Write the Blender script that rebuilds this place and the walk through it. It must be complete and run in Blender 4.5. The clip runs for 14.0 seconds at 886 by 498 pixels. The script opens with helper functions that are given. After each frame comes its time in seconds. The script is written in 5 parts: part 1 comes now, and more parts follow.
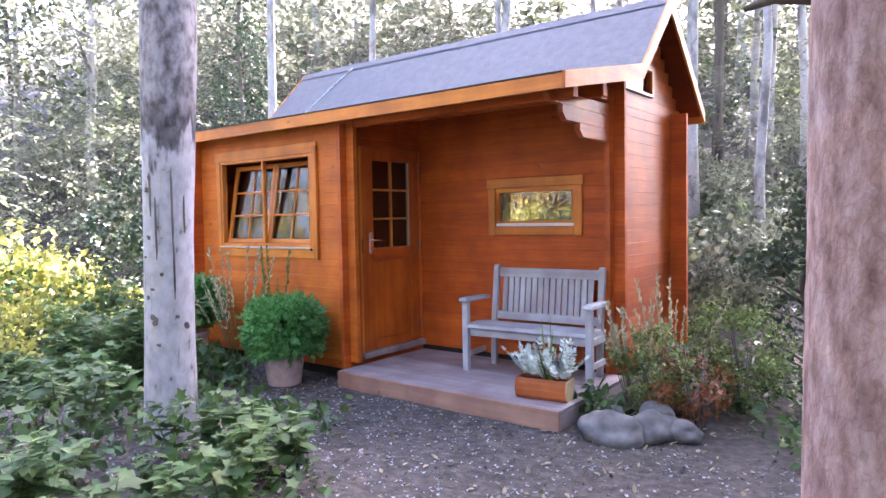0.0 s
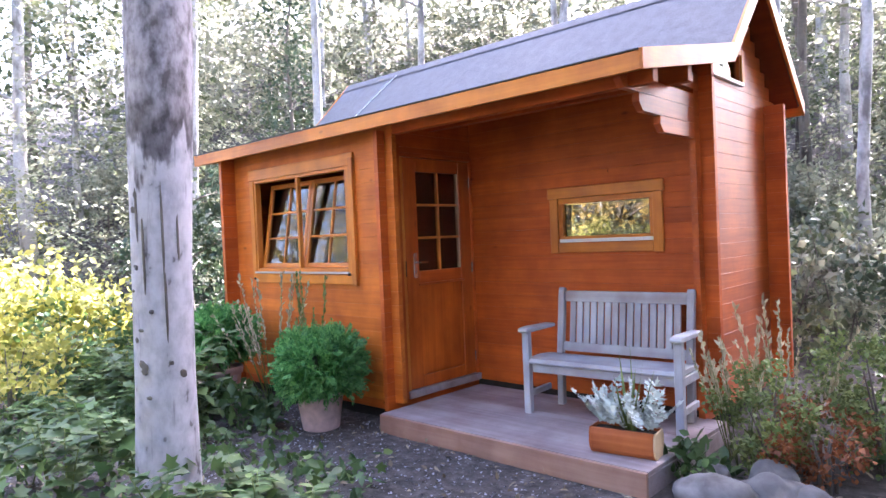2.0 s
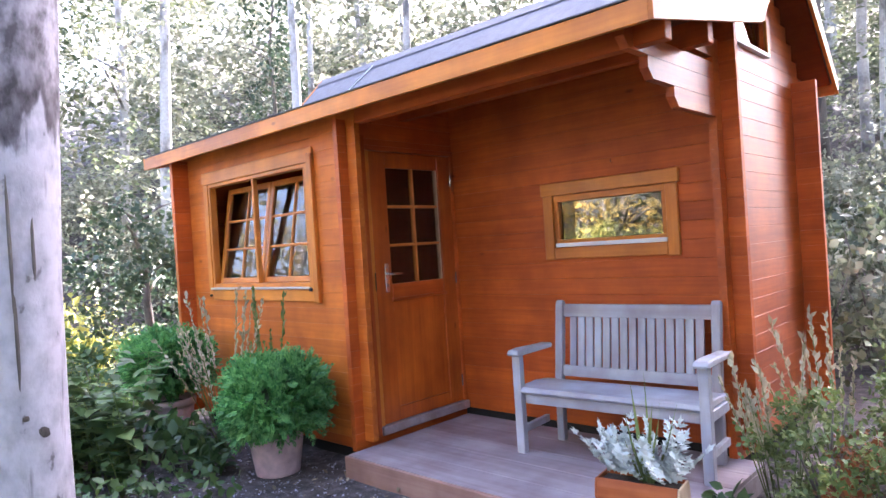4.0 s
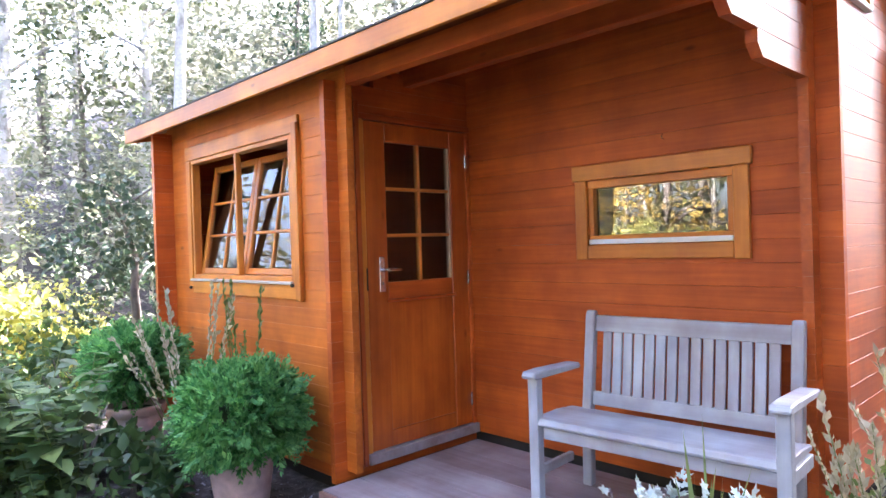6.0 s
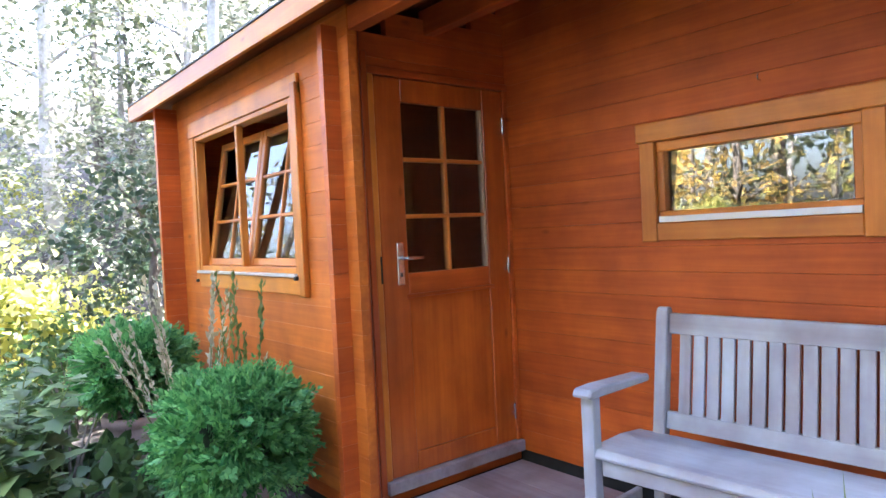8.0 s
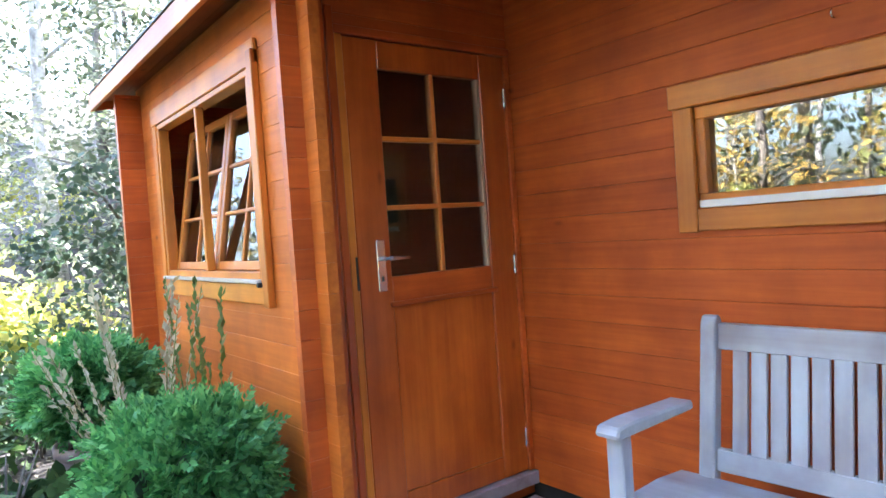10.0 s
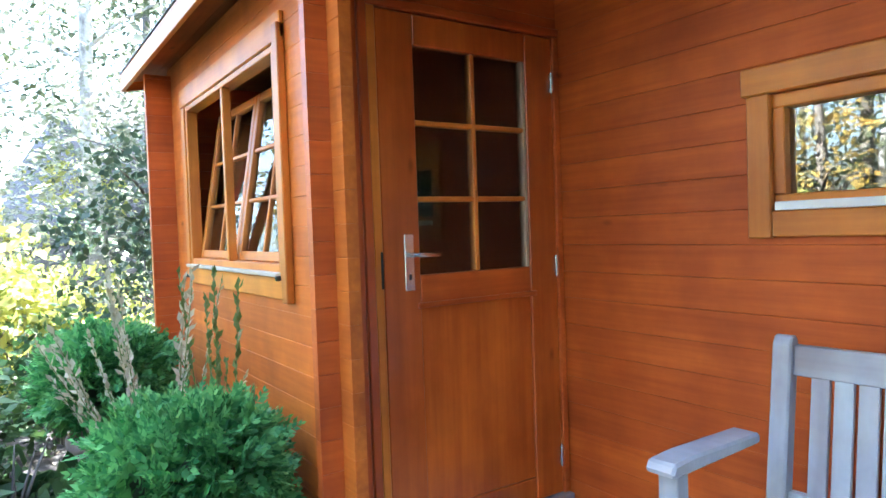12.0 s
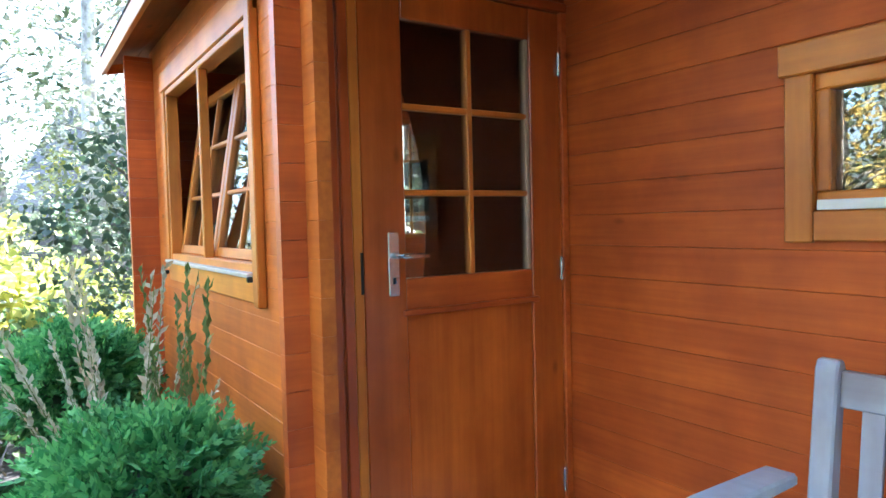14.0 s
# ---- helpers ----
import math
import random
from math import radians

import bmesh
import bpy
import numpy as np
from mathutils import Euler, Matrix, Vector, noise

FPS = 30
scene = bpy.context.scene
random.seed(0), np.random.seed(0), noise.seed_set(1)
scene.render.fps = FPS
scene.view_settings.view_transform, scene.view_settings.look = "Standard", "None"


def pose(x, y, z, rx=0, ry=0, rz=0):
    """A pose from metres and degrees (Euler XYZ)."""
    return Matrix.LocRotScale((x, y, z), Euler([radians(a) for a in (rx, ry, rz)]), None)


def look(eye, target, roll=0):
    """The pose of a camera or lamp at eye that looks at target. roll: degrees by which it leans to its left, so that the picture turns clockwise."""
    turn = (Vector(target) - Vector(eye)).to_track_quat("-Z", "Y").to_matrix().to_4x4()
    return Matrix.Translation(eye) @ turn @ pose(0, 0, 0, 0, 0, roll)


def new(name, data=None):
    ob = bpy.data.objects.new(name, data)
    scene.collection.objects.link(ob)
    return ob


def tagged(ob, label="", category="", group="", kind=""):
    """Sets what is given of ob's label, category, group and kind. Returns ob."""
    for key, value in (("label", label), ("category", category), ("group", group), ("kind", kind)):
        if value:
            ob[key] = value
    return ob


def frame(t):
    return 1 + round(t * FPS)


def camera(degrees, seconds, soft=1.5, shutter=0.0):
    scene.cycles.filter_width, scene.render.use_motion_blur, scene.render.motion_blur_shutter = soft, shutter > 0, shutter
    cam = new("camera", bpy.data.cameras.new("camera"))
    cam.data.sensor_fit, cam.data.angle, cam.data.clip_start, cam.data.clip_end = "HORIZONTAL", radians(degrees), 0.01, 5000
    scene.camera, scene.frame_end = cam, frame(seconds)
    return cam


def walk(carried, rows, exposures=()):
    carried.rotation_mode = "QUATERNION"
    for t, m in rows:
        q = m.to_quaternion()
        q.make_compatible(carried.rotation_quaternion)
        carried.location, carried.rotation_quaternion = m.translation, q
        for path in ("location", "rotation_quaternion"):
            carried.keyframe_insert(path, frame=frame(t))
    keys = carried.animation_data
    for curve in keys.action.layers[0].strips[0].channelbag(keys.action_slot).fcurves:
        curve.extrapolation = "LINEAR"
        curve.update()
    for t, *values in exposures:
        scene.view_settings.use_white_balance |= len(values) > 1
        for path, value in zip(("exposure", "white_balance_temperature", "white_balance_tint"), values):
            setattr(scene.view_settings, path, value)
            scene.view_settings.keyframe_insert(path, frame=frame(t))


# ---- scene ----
cam = camera(67.7, 14.0)
PATH = [
    (0, (4.372, -4.255, 1.257), (3.152, -2.673, 1.162), -1.0),
    (0.5, (4.257, -4.1, 1.233), (2.931, -2.604, 1.176), -0.9),
    (1, (4.173, -3.91, 1.27), (2.813, -2.445, 1.208), 0.4),
    (1.5, (4.022, -3.736, 1.241), (2.655, -2.276, 1.228), -1.6),
    (2, (3.916, -3.592, 1.249), (2.557, -2.125, 1.215), -2.5),
    (2.5, (3.829, -3.398, 1.248), (2.439, -1.961, 1.23), -1.1),
    (3, (3.759, -3.233, 1.242), (2.336, -1.829, 1.175), -2.1),
    (3.5, (3.636, -3.05, 1.229), (2.278, -1.582, 1.222), -3.9),
    (6, (3.059, -2.142, 1.189), (1.615, -0.758, 1.177), -1.8),
    (6.5, (2.935, -1.999, 1.173), (1.53, -0.575, 1.168), -2.6),
    (7, (2.799, -1.881, 1.189), (1.363, -0.489, 1.149), -3.5),
    (7.5, (2.711, -1.704, 1.177), (1.199, -0.395, 1.164), -1.9),
    (8, (2.616, -1.554, 1.166), (1.059, -0.299, 1.118), -2.8),
    (8.5, (2.504, -1.427, 1.175), (0.942, -0.179, 1.122), -3.3),
    (9, (2.4, -1.291, 1.154), (0.828, -0.055, 1.101), -4.1),
    (11.5, (2.083, -0.999, 1.148), (0.45, 0.154, 1.09), -2.3),
    (12, (2.046, -0.95, 1.146), (0.391, 0.171, 1.084), -2.0),
    (12.5, (2.008, -0.859, 1.143), (0.339, 0.24, 1.068), -2.1),
    (13, (2.003, -0.798, 1.135), (0.304, 0.255, 1.081), -1.0),
    (13.5, (1.965, -0.749, 1.142), (0.268, 0.305, 1.039), -1.5),
    (14, (1.851, -0.735, 1.159), (0.179, 0.359, 1.077), -1.4),
]
walk(cam, [(t, look(eye, target, roll)) for t, eye, target, roll in PATH], [(0.0, 3.85, 5900, 26), (3.5, 3.95, 5850, 26), (6.0, 4.25, 5900, 22), (9.0, 4.35, 5750, 14), (11.5, 4.45, 5500, 6), (14.0, 4.35, 5400, 2)])

# ---- light ----
SUN_AZ, SUN_EL = 98.0, 41.0  # degrees: azimuth counted from +x towards +y
world = bpy.data.worlds.new("world")
scene.world = world
world.use_nodes = True
wn = world.node_tree.nodes
sky = wn.new("ShaderNodeTexSky")
sky.sky_type, sky.sun_disc = "NISHITA", False
sky.sun_elevation, sky.sun_rotation = radians(SUN_EL), radians(90 - SUN_AZ)
sky.air_density, sky.dust_density = 1.0, 6.0
wn["Background"].inputs["Strength"].default_value = 0.15
world.node_tree.links.new(sky.outputs[0], wn["Background"].inputs[0])
sun = new("sun", bpy.data.lights.new("sun", "SUN"))
sun.data.energy, sun.data.angle, sun.data.color = 5.0, radians(0.6), (1.0, 0.94, 0.84)
_d = Vector((math.cos(radians(SUN_EL)) * math.cos(radians(SUN_AZ)), math.cos(radians(SUN_EL)) * math.sin(radians(SUN_AZ)), math.sin(radians(SUN_EL))))
sun.matrix_world = look(_d * 30, (0, 0, 0))

# ---- materials ----
def mat(name):
    m = bpy.data.materials.new(name)
    m.use_nodes = True
    nt = m.node_tree
    return m, nt, nt.nodes["Principled BSDF"], nt.nodes.new, nt.links.new


def ramp(nd, lk, src, stops):
    r = nd("ShaderNodeValToRGB")
    e = r.color_ramp.elements
    while len(e) < len(stops):
        e.new(0.5)
    for el, (p, c) in zip(e, stops):
        el.position, el.color = p, (*c, 1)
    lk(src, r.inputs[0])
    return r.outputs[0]


def noise_at(nd, lk, scale, detail=4, stretch=(1, 1, 1), rough=0.55, coord="Object"):
    tc, mp, n = nd("ShaderNodeTexCoord"), nd("ShaderNodeMapping"), nd("ShaderNodeTexNoise")
    mp.inputs["Scale"].default_value = stretch
    n.inputs["Scale"].default_value, n.inputs["Detail"].default_value, n.inputs["Roughness"].default_value = scale, detail, rough
    lk(tc.outputs[coord], mp.inputs[0])
    lk(mp.outputs[0], n.inputs["Vector"])
    return n.outputs[0]


def mixc(nd, lk, fac, a, b, mode="MIX"):
    m = nd("ShaderNodeMix")
    m.data_type, m.blend_type = "RGBA", mode
    for sock, v in ((m.inputs[0], fac), (m.inputs[6], a), (m.inputs[7], b)):
        if isinstance(v, (int, float)):
            sock.default_value = v
        elif isinstance(v, tuple):
            sock.default_value = (*v, 1)
        else:
            lk(v, sock)
    return m.outputs[2]


def bump(nd, lk, bs, h, strength, dist=0.01):
    b = nd("ShaderNodeBump")
    b.inputs["Strength"].default_value, b.inputs["Distance"].default_value = strength, dist
    lk(h, b.inputs["Height"])
    lk(b.outputs[0], bs.inputs["Normal"])


STRETCH = {"x": (0.05, 1, 1), "y": (1, 0.05, 1), "z": (1, 1, 0.05)}


def stained_wood(name, axis, dark, light, rough=0.42, coat=0.0, knots=True, sheen_rough=0.46, coat_ior=1.5):
    """Stained spruce with the grain along one axis."""
    m, nt, bs, nd, lk = mat(name)
    g = noise_at(nd, lk, 46, 4, STRETCH[axis])
    f = noise_at(nd, lk, 9, 3, STRETCH[axis])
    c = ramp(nd, lk, g, [(0.0, dark), (1.0, light)])
    big = ramp(nd, lk, f, [(0.28, (0.72, 0.62, 0.58)), (0.5, (0.98, 0.96, 0.95)), (0.72, (1.1, 1.12, 1.1))])
    c = mixc(nd, lk, 0.8, c, big, "MULTIPLY")
    oi = nd("ShaderNodeObjectInfo")
    r = ramp(nd, lk, oi.outputs["Random"], [(0.0, (0.88, 0.83, 0.82)), (0.5, (0.99, 0.99, 0.98)), (1.0, (1.08, 1.1, 1.08))])
    c = mixc(nd, lk, 0.85, c, r, "MULTIPLY")
    st = noise_at(nd, lk, 3.2, 5, (1.0, 1.0, 0.8))
    c = mixc(nd, lk, 0.75, c, ramp(nd, lk, st, [(0.34, (0.64, 0.53, 0.5)), (0.66, (1.14, 1.16, 1.1))]), "MULTIPLY")
    if knots:
        k = nd("ShaderNodeTexVoronoi")
        tc, mp = nd("ShaderNodeTexCoord"), nd("ShaderNodeMapping")
        mp.inputs["Scale"].default_value = tuple(1 if v == 1 else 0.45 for v in STRETCH[axis])
        lk(tc.outputs["Object"], mp.inputs[0])
        lk(mp.outputs[0], k.inputs["Vector"])
        k.inputs["Scale"].default_value = 4.2
        kd = ramp(nd, lk, k.outputs["Distance"], [(0.03, (0.35, 0.28, 0.25)), (0.075, (1, 1, 1))])
        c = mixc(nd, lk, 0.75, c, kd, "MULTIPLY")
    lk(c, bs.inputs["Base Color"])
    bs.inputs["Roughness"].default_value = rough
    bs.inputs["Coat Weight"].default_value, bs.inputs["Coat Roughness"].default_value = coat, sheen_rough
    bs.inputs["Coat IOR"].default_value = coat_ior
    bs.inputs["Specular IOR Level"].default_value = 0.3
    bump(nd, lk, bs, g, 0.12, 0.003)
    return m


LOG_D, LOG_L = (0.38, 0.060, 0.008), (0.66, 0.146, 0.016)
log_x = stained_wood("log_wood_x", "x", LOG_D, LOG_L, 0.6, 0.2)
log_y = stained_wood("log_wood_y", "y", LOG_D, LOG_L, 0.5, 0.5, True, 0.38, 1.45)
# lighter, yellower copy of log_x: the front wall's stronger light is in its colour
log_front_lit = stained_wood("lit_log_wood_x", "x", (0.46, 0.100, 0.011), (0.72, 0.215, 0.022), 0.55, 0.3)
log_z = stained_wood("log_wood_z", "z", (0.34, 0.054, 0.008), (0.54, 0.112, 0.014), 0.42, 0.9, True, 0.25, 1.6)
TR_D, TR_L = (0.52, 0.145, 0.013), (0.74, 0.28, 0.03)
trim_x = stained_wood("trim_wood_x", "x", TR_D, TR_L, 0.4, 0.4)
trim_y = stained_wood("trim_wood_y", "y", TR_D, TR_L, 0.5, 0.3, True, 0.35, 1.45)
trim_z = stained_wood("trim_wood_z", "z", TR_D, TR_L, 0.4, 0.4)
door_z = stained_wood("door_wood_z", "z", (0.40, 0.072, 0.009), (0.62, 0.155, 0.018), 0.35, 0.9, True, 0.25, 1.6)
# darker than the wall stain: the shade under the canopy is put in colour
soffit_x = stained_wood("shaded_soffit_wood_x", "x", (0.15, 0.030, 0.005), (0.26, 0.058, 0.008), 0.6)
inner_x = stained_wood("inner_wood_x", "x", (0.40, 0.19, 0.075), (0.55, 0.29, 0.125), 0.55)
inner_y = stained_wood("inner_wood_y", "y", (0.40, 0.19, 0.075), (0.55, 0.29, 0.125), 0.55)
dark_wood = stained_wood("dark_furniture_wood", "x", (0.055, 0.018, 0.009), (0.11, 0.04, 0.018), 0.3, 0.4, False)
deck_wood = stained_wood("weathered_deck_wood", "x", (0.27, 0.235, 0.262), (0.37, 0.325, 0.358), 0.6, 0.0, False)
edge_board = stained_wood("worn_reddish_edge_board", "x", (0.30, 0.17, 0.13), (0.44, 0.29, 0.24), 0.6)
edge_wood = stained_wood("bare_spruce_edge", "z", (0.55, 0.42, 0.27), (0.68, 0.55, 0.38), 0.5, 0.0, False)


def plain(name, col, rough=0.6, metal=0.0, var=0.15, scale=12, bmp=0.0):
    m, nt, bs, nd, lk = mat(name)
    n = noise_at(nd, lk, scale, 5)
    lo, hi = tuple(v * (1 - var) for v in col), tuple(min(1, v * (1 + var)) for v in col)
    c = ramp(nd, lk, n, [(0.3, lo), (0.7, hi)])
    n2 = noise_at(nd, lk, scale * 0.12, 3)
    c = mixc(nd, lk, 0.6, c, ramp(nd, lk, n2, [(0.35, (1 - var,) * 3), (0.65, (1 + var * 0.5,) * 3)]), "MULTIPLY")
    lk(c, bs.inputs["Base Color"])
    bs.inputs["Roughness"].default_value, bs.inputs["Metallic"].default_value = rough, metal
    if bmp:
        bump(nd, lk, bs, n, bmp, 0.01)
    return m


bench_paint = stained_wood("grey_painted_wood", "x", (0.39, 0.42, 0.50), (0.48, 0.51, 0.59), 0.45, 0.0, False)
bench_paint_z = stained_wood("grey_painted_wood_z", "z", (0.39, 0.42, 0.50), (0.48, 0.51, 0.59), 0.45, 0.0, False)
roof_felt = plain("grey_roofing", (0.085, 0.085, 0.102), 0.55, 0.0, 0.3, 90, 0.3)
metal_strip = plain("bright_metal_strip", (0.75, 0.75, 0.76), 0.3, 0.6, 0.08, 20)
steel = plain("brushed_steel", (0.72, 0.72, 0.72), 0.25, 0.9, 0.05, 40)
black_metal = plain("black_metal", (0.03, 0.03, 0.03), 0.4, 0.5)
white_paint = plain("white_paint", (0.78, 0.78, 0.8), 0.4, 0, 0.05)
sill_metal = plain("dull_sill_metal", (0.50, 0.46, 0.42), 0.45, 0.2, 0.1)
terracotta = plain("pale_terracotta", (0.58, 0.41, 0.41), 0.75, 0, 0.2, 14, 0.2)
planter_wood = stained_wood("planter_log_wood", "x", (0.40, 0.105, 0.03), (0.58, 0.19, 0.06), 0.6)
stone = plain("grey_stone", (0.15, 0.145, 0.15), 0.85, 0, 0.45, 9, 0.6)
pale_stone = plain("pale_blue_grey_stone", (0.36, 0.36, 0.41), 0.8, 0, 0.35, 20, 0.3)
# near-black that paints the shade under floors and behind small panes
dark_void = plain("unlit_black", (0.025, 0.022, 0.02), 0.9, 0, 0.3)
soil = plain("potting_soil", (0.035, 0.025, 0.018), 0.95, 0, 0.4, 40, 0.6)
carpet_blue = plain("dark_blue_carpet", (0.018, 0.022, 0.05), 0.95, 0, 0.5, 60, 0.4)
red_cloth = plain("dull_red_upholstery", (0.28, 0.04, 0.03), 0.8, 0, 0.25, 50, 0.2)
curtain_cloth = plain("grey_curtain_cloth", (0.40, 0.38, 0.38), 0.85, 0, 0.12, 30)
canvas = plain("dark_green_picture", (0.035, 0.045, 0.03), 0.6, 0, 0.8, 8)
porcelain = plain("white_porcelain", (0.8, 0.8, 0.82), 0.2, 0, 0.03)


def rug_material():
    m, nt, bs, nd, lk = mat("patterned_rug")
    n = noise_at(nd, lk, 9, 3)
    n2 = noise_at(nd, lk, 45, 3)
    c = ramp(nd, lk, n, [(0.44, (0.035, 0.045, 0.12)), (0.5, (0.36, 0.36, 0.42))])
    c = mixc(nd, lk, 0.5, c, ramp(nd, lk, n2, [(0.4, (0.5, 0.5, 0.55)), (0.6, (1.2, 1.2, 1.2))]), "MULTIPLY")
    lk(c, bs.inputs["Base Color"])
    bs.inputs["Roughness"].default_value = 0.95
    bump(nd, lk, bs, n2, 0.4, 0.005)
    return m


rug_mat = rug_material()


def glass_material(name, gain=1.6, tint=(0.95, 0.97, 0.96)):
    m, nt, bs, nd, lk = mat(name)
    out = nt.nodes["Material Output"]
    nt.nodes.remove(bs)
    tr, gl, mx, fr = nd("ShaderNodeBsdfTransparent"), nd("ShaderNodeBsdfGlossy"), nd("ShaderNodeMixShader"), nd("ShaderNodeFresnel")
    tr.inputs[0].default_value = (*tint, 1)
    gl.inputs["Roughness"].default_value = 0.0
    fr.inputs["IOR"].default_value = gain
    lk(fr.outputs[0], mx.inputs[0])
    lk(tr.outputs[0], mx.inputs[1])
    lk(gl.outputs[0], mx.inputs[2])
    lk(mx.outputs[0], out.inputs[0])
    return m


glass = glass_material("window_glass", 1.9)
clear_plastic = glass_material("clear_plastic", 1.5)


def leaf_material(name, dark, light, trans=0.35, rough=0.5):
    m, nt, bs, nd, lk = mat(name)
    out = nt.nodes["Material Output"]
    ge = nd("ShaderNodeNewGeometry")
    c = ramp(nd, lk, ge.outputs["Random Per Island"], [(0.0, dark), (1.0, light)])
    n = noise_at(nd, lk, 1.3, 3)
    c = mixc(nd, lk, 0.6, c, ramp(nd, lk, n, [(0.35, (0.62, 0.66, 0.6)), (0.65, (1.25, 1.2, 1.1))]), "MULTIPLY")
    lk(c, bs.inputs["Base Color"])
    bs.inputs["Roughness"].default_value = rough
    tl, mx = nd("ShaderNodeBsdfTranslucent"), nd("ShaderNodeMixShader")
    mx.inputs[0].default_value = trans
    lk(c, tl.inputs[0])
    lk(bs.outputs[0], mx.inputs[1])
    lk(tl.outputs[0], mx.inputs[2])
    lk(mx.outputs[0], out.inputs[0])
    return m


leaf_wood = leaf_material("woodland_leaves", (0.06, 0.085, 0.045), (0.18, 0.20, 0.115), 0.45)
leaf_grey = leaf_material("pale_woodland_leaves", (0.13, 0.15, 0.105), (0.36, 0.36, 0.27), 0.5)
leaf_yellow = leaf_material("yellow_green_leaves", (0.24, 0.27, 0.06), (0.58, 0.54, 0.16), 0.6)
leaf_green = leaf_material("green_undergrowth_leaves", (0.035, 0.085, 0.03), (0.10, 0.17, 0.05), 0.35)
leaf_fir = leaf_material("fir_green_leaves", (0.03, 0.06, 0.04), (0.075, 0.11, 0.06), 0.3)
leaf_thuja = leaf_material("thuja_leaves", (0.04, 0.19, 0.055), (0.22, 0.50, 0.16), 0.35)
leaf_silver = leaf_material("silver_felt_leaves", (0.56, 0.63, 0.64), (0.76, 0.82, 0.82), 0.2)
leaf_grass = leaf_material("dry_grass_leaves", (0.42, 0.37, 0.25), (0.66, 0.60, 0.46), 0.35)
leaf_blade = leaf_material("green_blade_leaves", (0.10, 0.17, 0.05), (0.24, 0.30, 0.10), 0.35)
leaf_fresh = leaf_material("fresh_green_leaves", (0.075, 0.16, 0.05), (0.20, 0.29, 0.11), 0.4)
leaf_gold = leaf_material("golden_autumn_leaves", (0.36, 0.22, 0.05), (0.66, 0.50, 0.15), 0.5)
leaf_red = leaf_material("rusty_red_leaves", (0.16, 0.05, 0.02), (0.34, 0.12, 0.04), 0.35)
leaf_litter = leaf_material("fallen_leaves", (0.10, 0.07, 0.04), (0.42, 0.36, 0.27), 0.1, 0.8)


def bark(name, base, dark, scale, stretch):
    m, nt, bs, nd, lk = mat(name)
    n = noise_at(nd, lk, scale, 6, stretch)
    c = ramp(nd, lk, n, [(0.36, dark), (0.5, base)])
    f = noise_at(nd, lk, 26, 5)
    c = mixc(nd, lk, 0.7, c, ramp(nd, lk, f, [(0.3, (0.7, 0.68, 0.68)), (0.7, (1.1, 1.1, 1.1))]), "MULTIPLY")
    b = noise_at(nd, lk, 2.5, 3)
    c = mixc(nd, lk, 0.6, c, ramp(nd, lk, b, [(0.35, (0.75, 0.74, 0.74)), (0.65, (1.1, 1.1, 1.1))]), "MULTIPLY")
    lk(c, bs.inputs["Base Color"])
    bs.inputs["Roughness"].default_value = 0.85
    bump(nd, lk, bs, n, 0.6, 0.02)
    return m


def birch_bark():
    """Smooth pale bark with speckles, rough grey bark above a ragged line."""
    m, nt, bs, nd, lk = mat("birch_bark")
    sp = noise_at(nd, lk, 16, 4, (1, 1, 0.7))
    c = ramp(nd, lk, sp, [(0.30, (0.16, 0.15, 0.16)), (0.36, (0.38, 0.37, 0.41)), (0.6, (0.54, 0.52, 0.57))])
    st = noise_at(nd, lk, 9, 5, (3.2, 3.2, 0.3))
    c = mixc(nd, lk, 0.8, c, ramp(nd, lk, st, [(0.30, (0.5, 0.48, 0.49)), (0.40, (1, 1, 1))]), "MULTIPLY")
    ro = noise_at(nd, lk, 22, 6, (1, 1, 0.6))
    up = ramp(nd, lk, ro, [(0.35, (0.10, 0.09, 0.095)), (0.62, (0.36, 0.34, 0.37))])
    tc, sx, ad, mr = nd("ShaderNodeTexCoord"), nd("ShaderNodeSeparateXYZ"), nd("ShaderNodeMath"), nd("ShaderNodeMapRange")
    lk(tc.outputs["Object"], sx.inputs[0])
    rg = noise_at(nd, lk, 7, 4, (1.5, 1.5, 0.5))
    ad.operation = "MULTIPLY_ADD"
    lk(rg, ad.inputs[0])
    ad.inputs[1].default_value = 0.9
    lk(sx.outputs["Z"], ad.inputs[2])
    lk(ad.outputs[0], mr.inputs["Value"])
    mr.inputs["From Min"].default_value, mr.inputs["From Max"].default_value = 2.16, 2.24
    c = mixc(nd, lk, mr.outputs[0], c, up)
    md = nd("ShaderNodeMapRange")
    lk(ad.outputs[0], md.inputs["Value"])
    md.inputs["From Min"].default_value, md.inputs["From Max"].default_value = 2.0, 2.9
    c = mixc(nd, lk, 0.9, c, ramp(nd, lk, md.outputs[0], [(0.14, (1, 1, 1)), (0.22, (0.35, 0.33, 0.34)), (0.34, (0.42, 0.40, 0.41)), (0.6, (1.1, 1.08, 1.1))]), "MULTIPLY")
    f = noise_at(nd, lk, 3, 3)
    c = mixc(nd, lk, 0.5, c, ramp(nd, lk, f, [(0.35, (0.8, 0.8, 0.82)), (0.65, (1.1, 1.1, 1.1))]), "MULTIPLY")
    lk(c, bs.inputs["Base Color"])
    bs.inputs["Roughness"].default_value = 0.75
    bump(nd, lk, bs, ro, 0.3, 0.012)
    return m


bark_birch = birch_bark()
bark_dark = bark("forest_bark", (0.17, 0.15, 0.13), (0.06, 0.05, 0.045), 8, (1, 1, 0.2))
bark_pale = bark("pale_forest_bark", (0.50, 0.49, 0.47), (0.22, 0.21, 0.2), 5, (1, 1, 0.5))


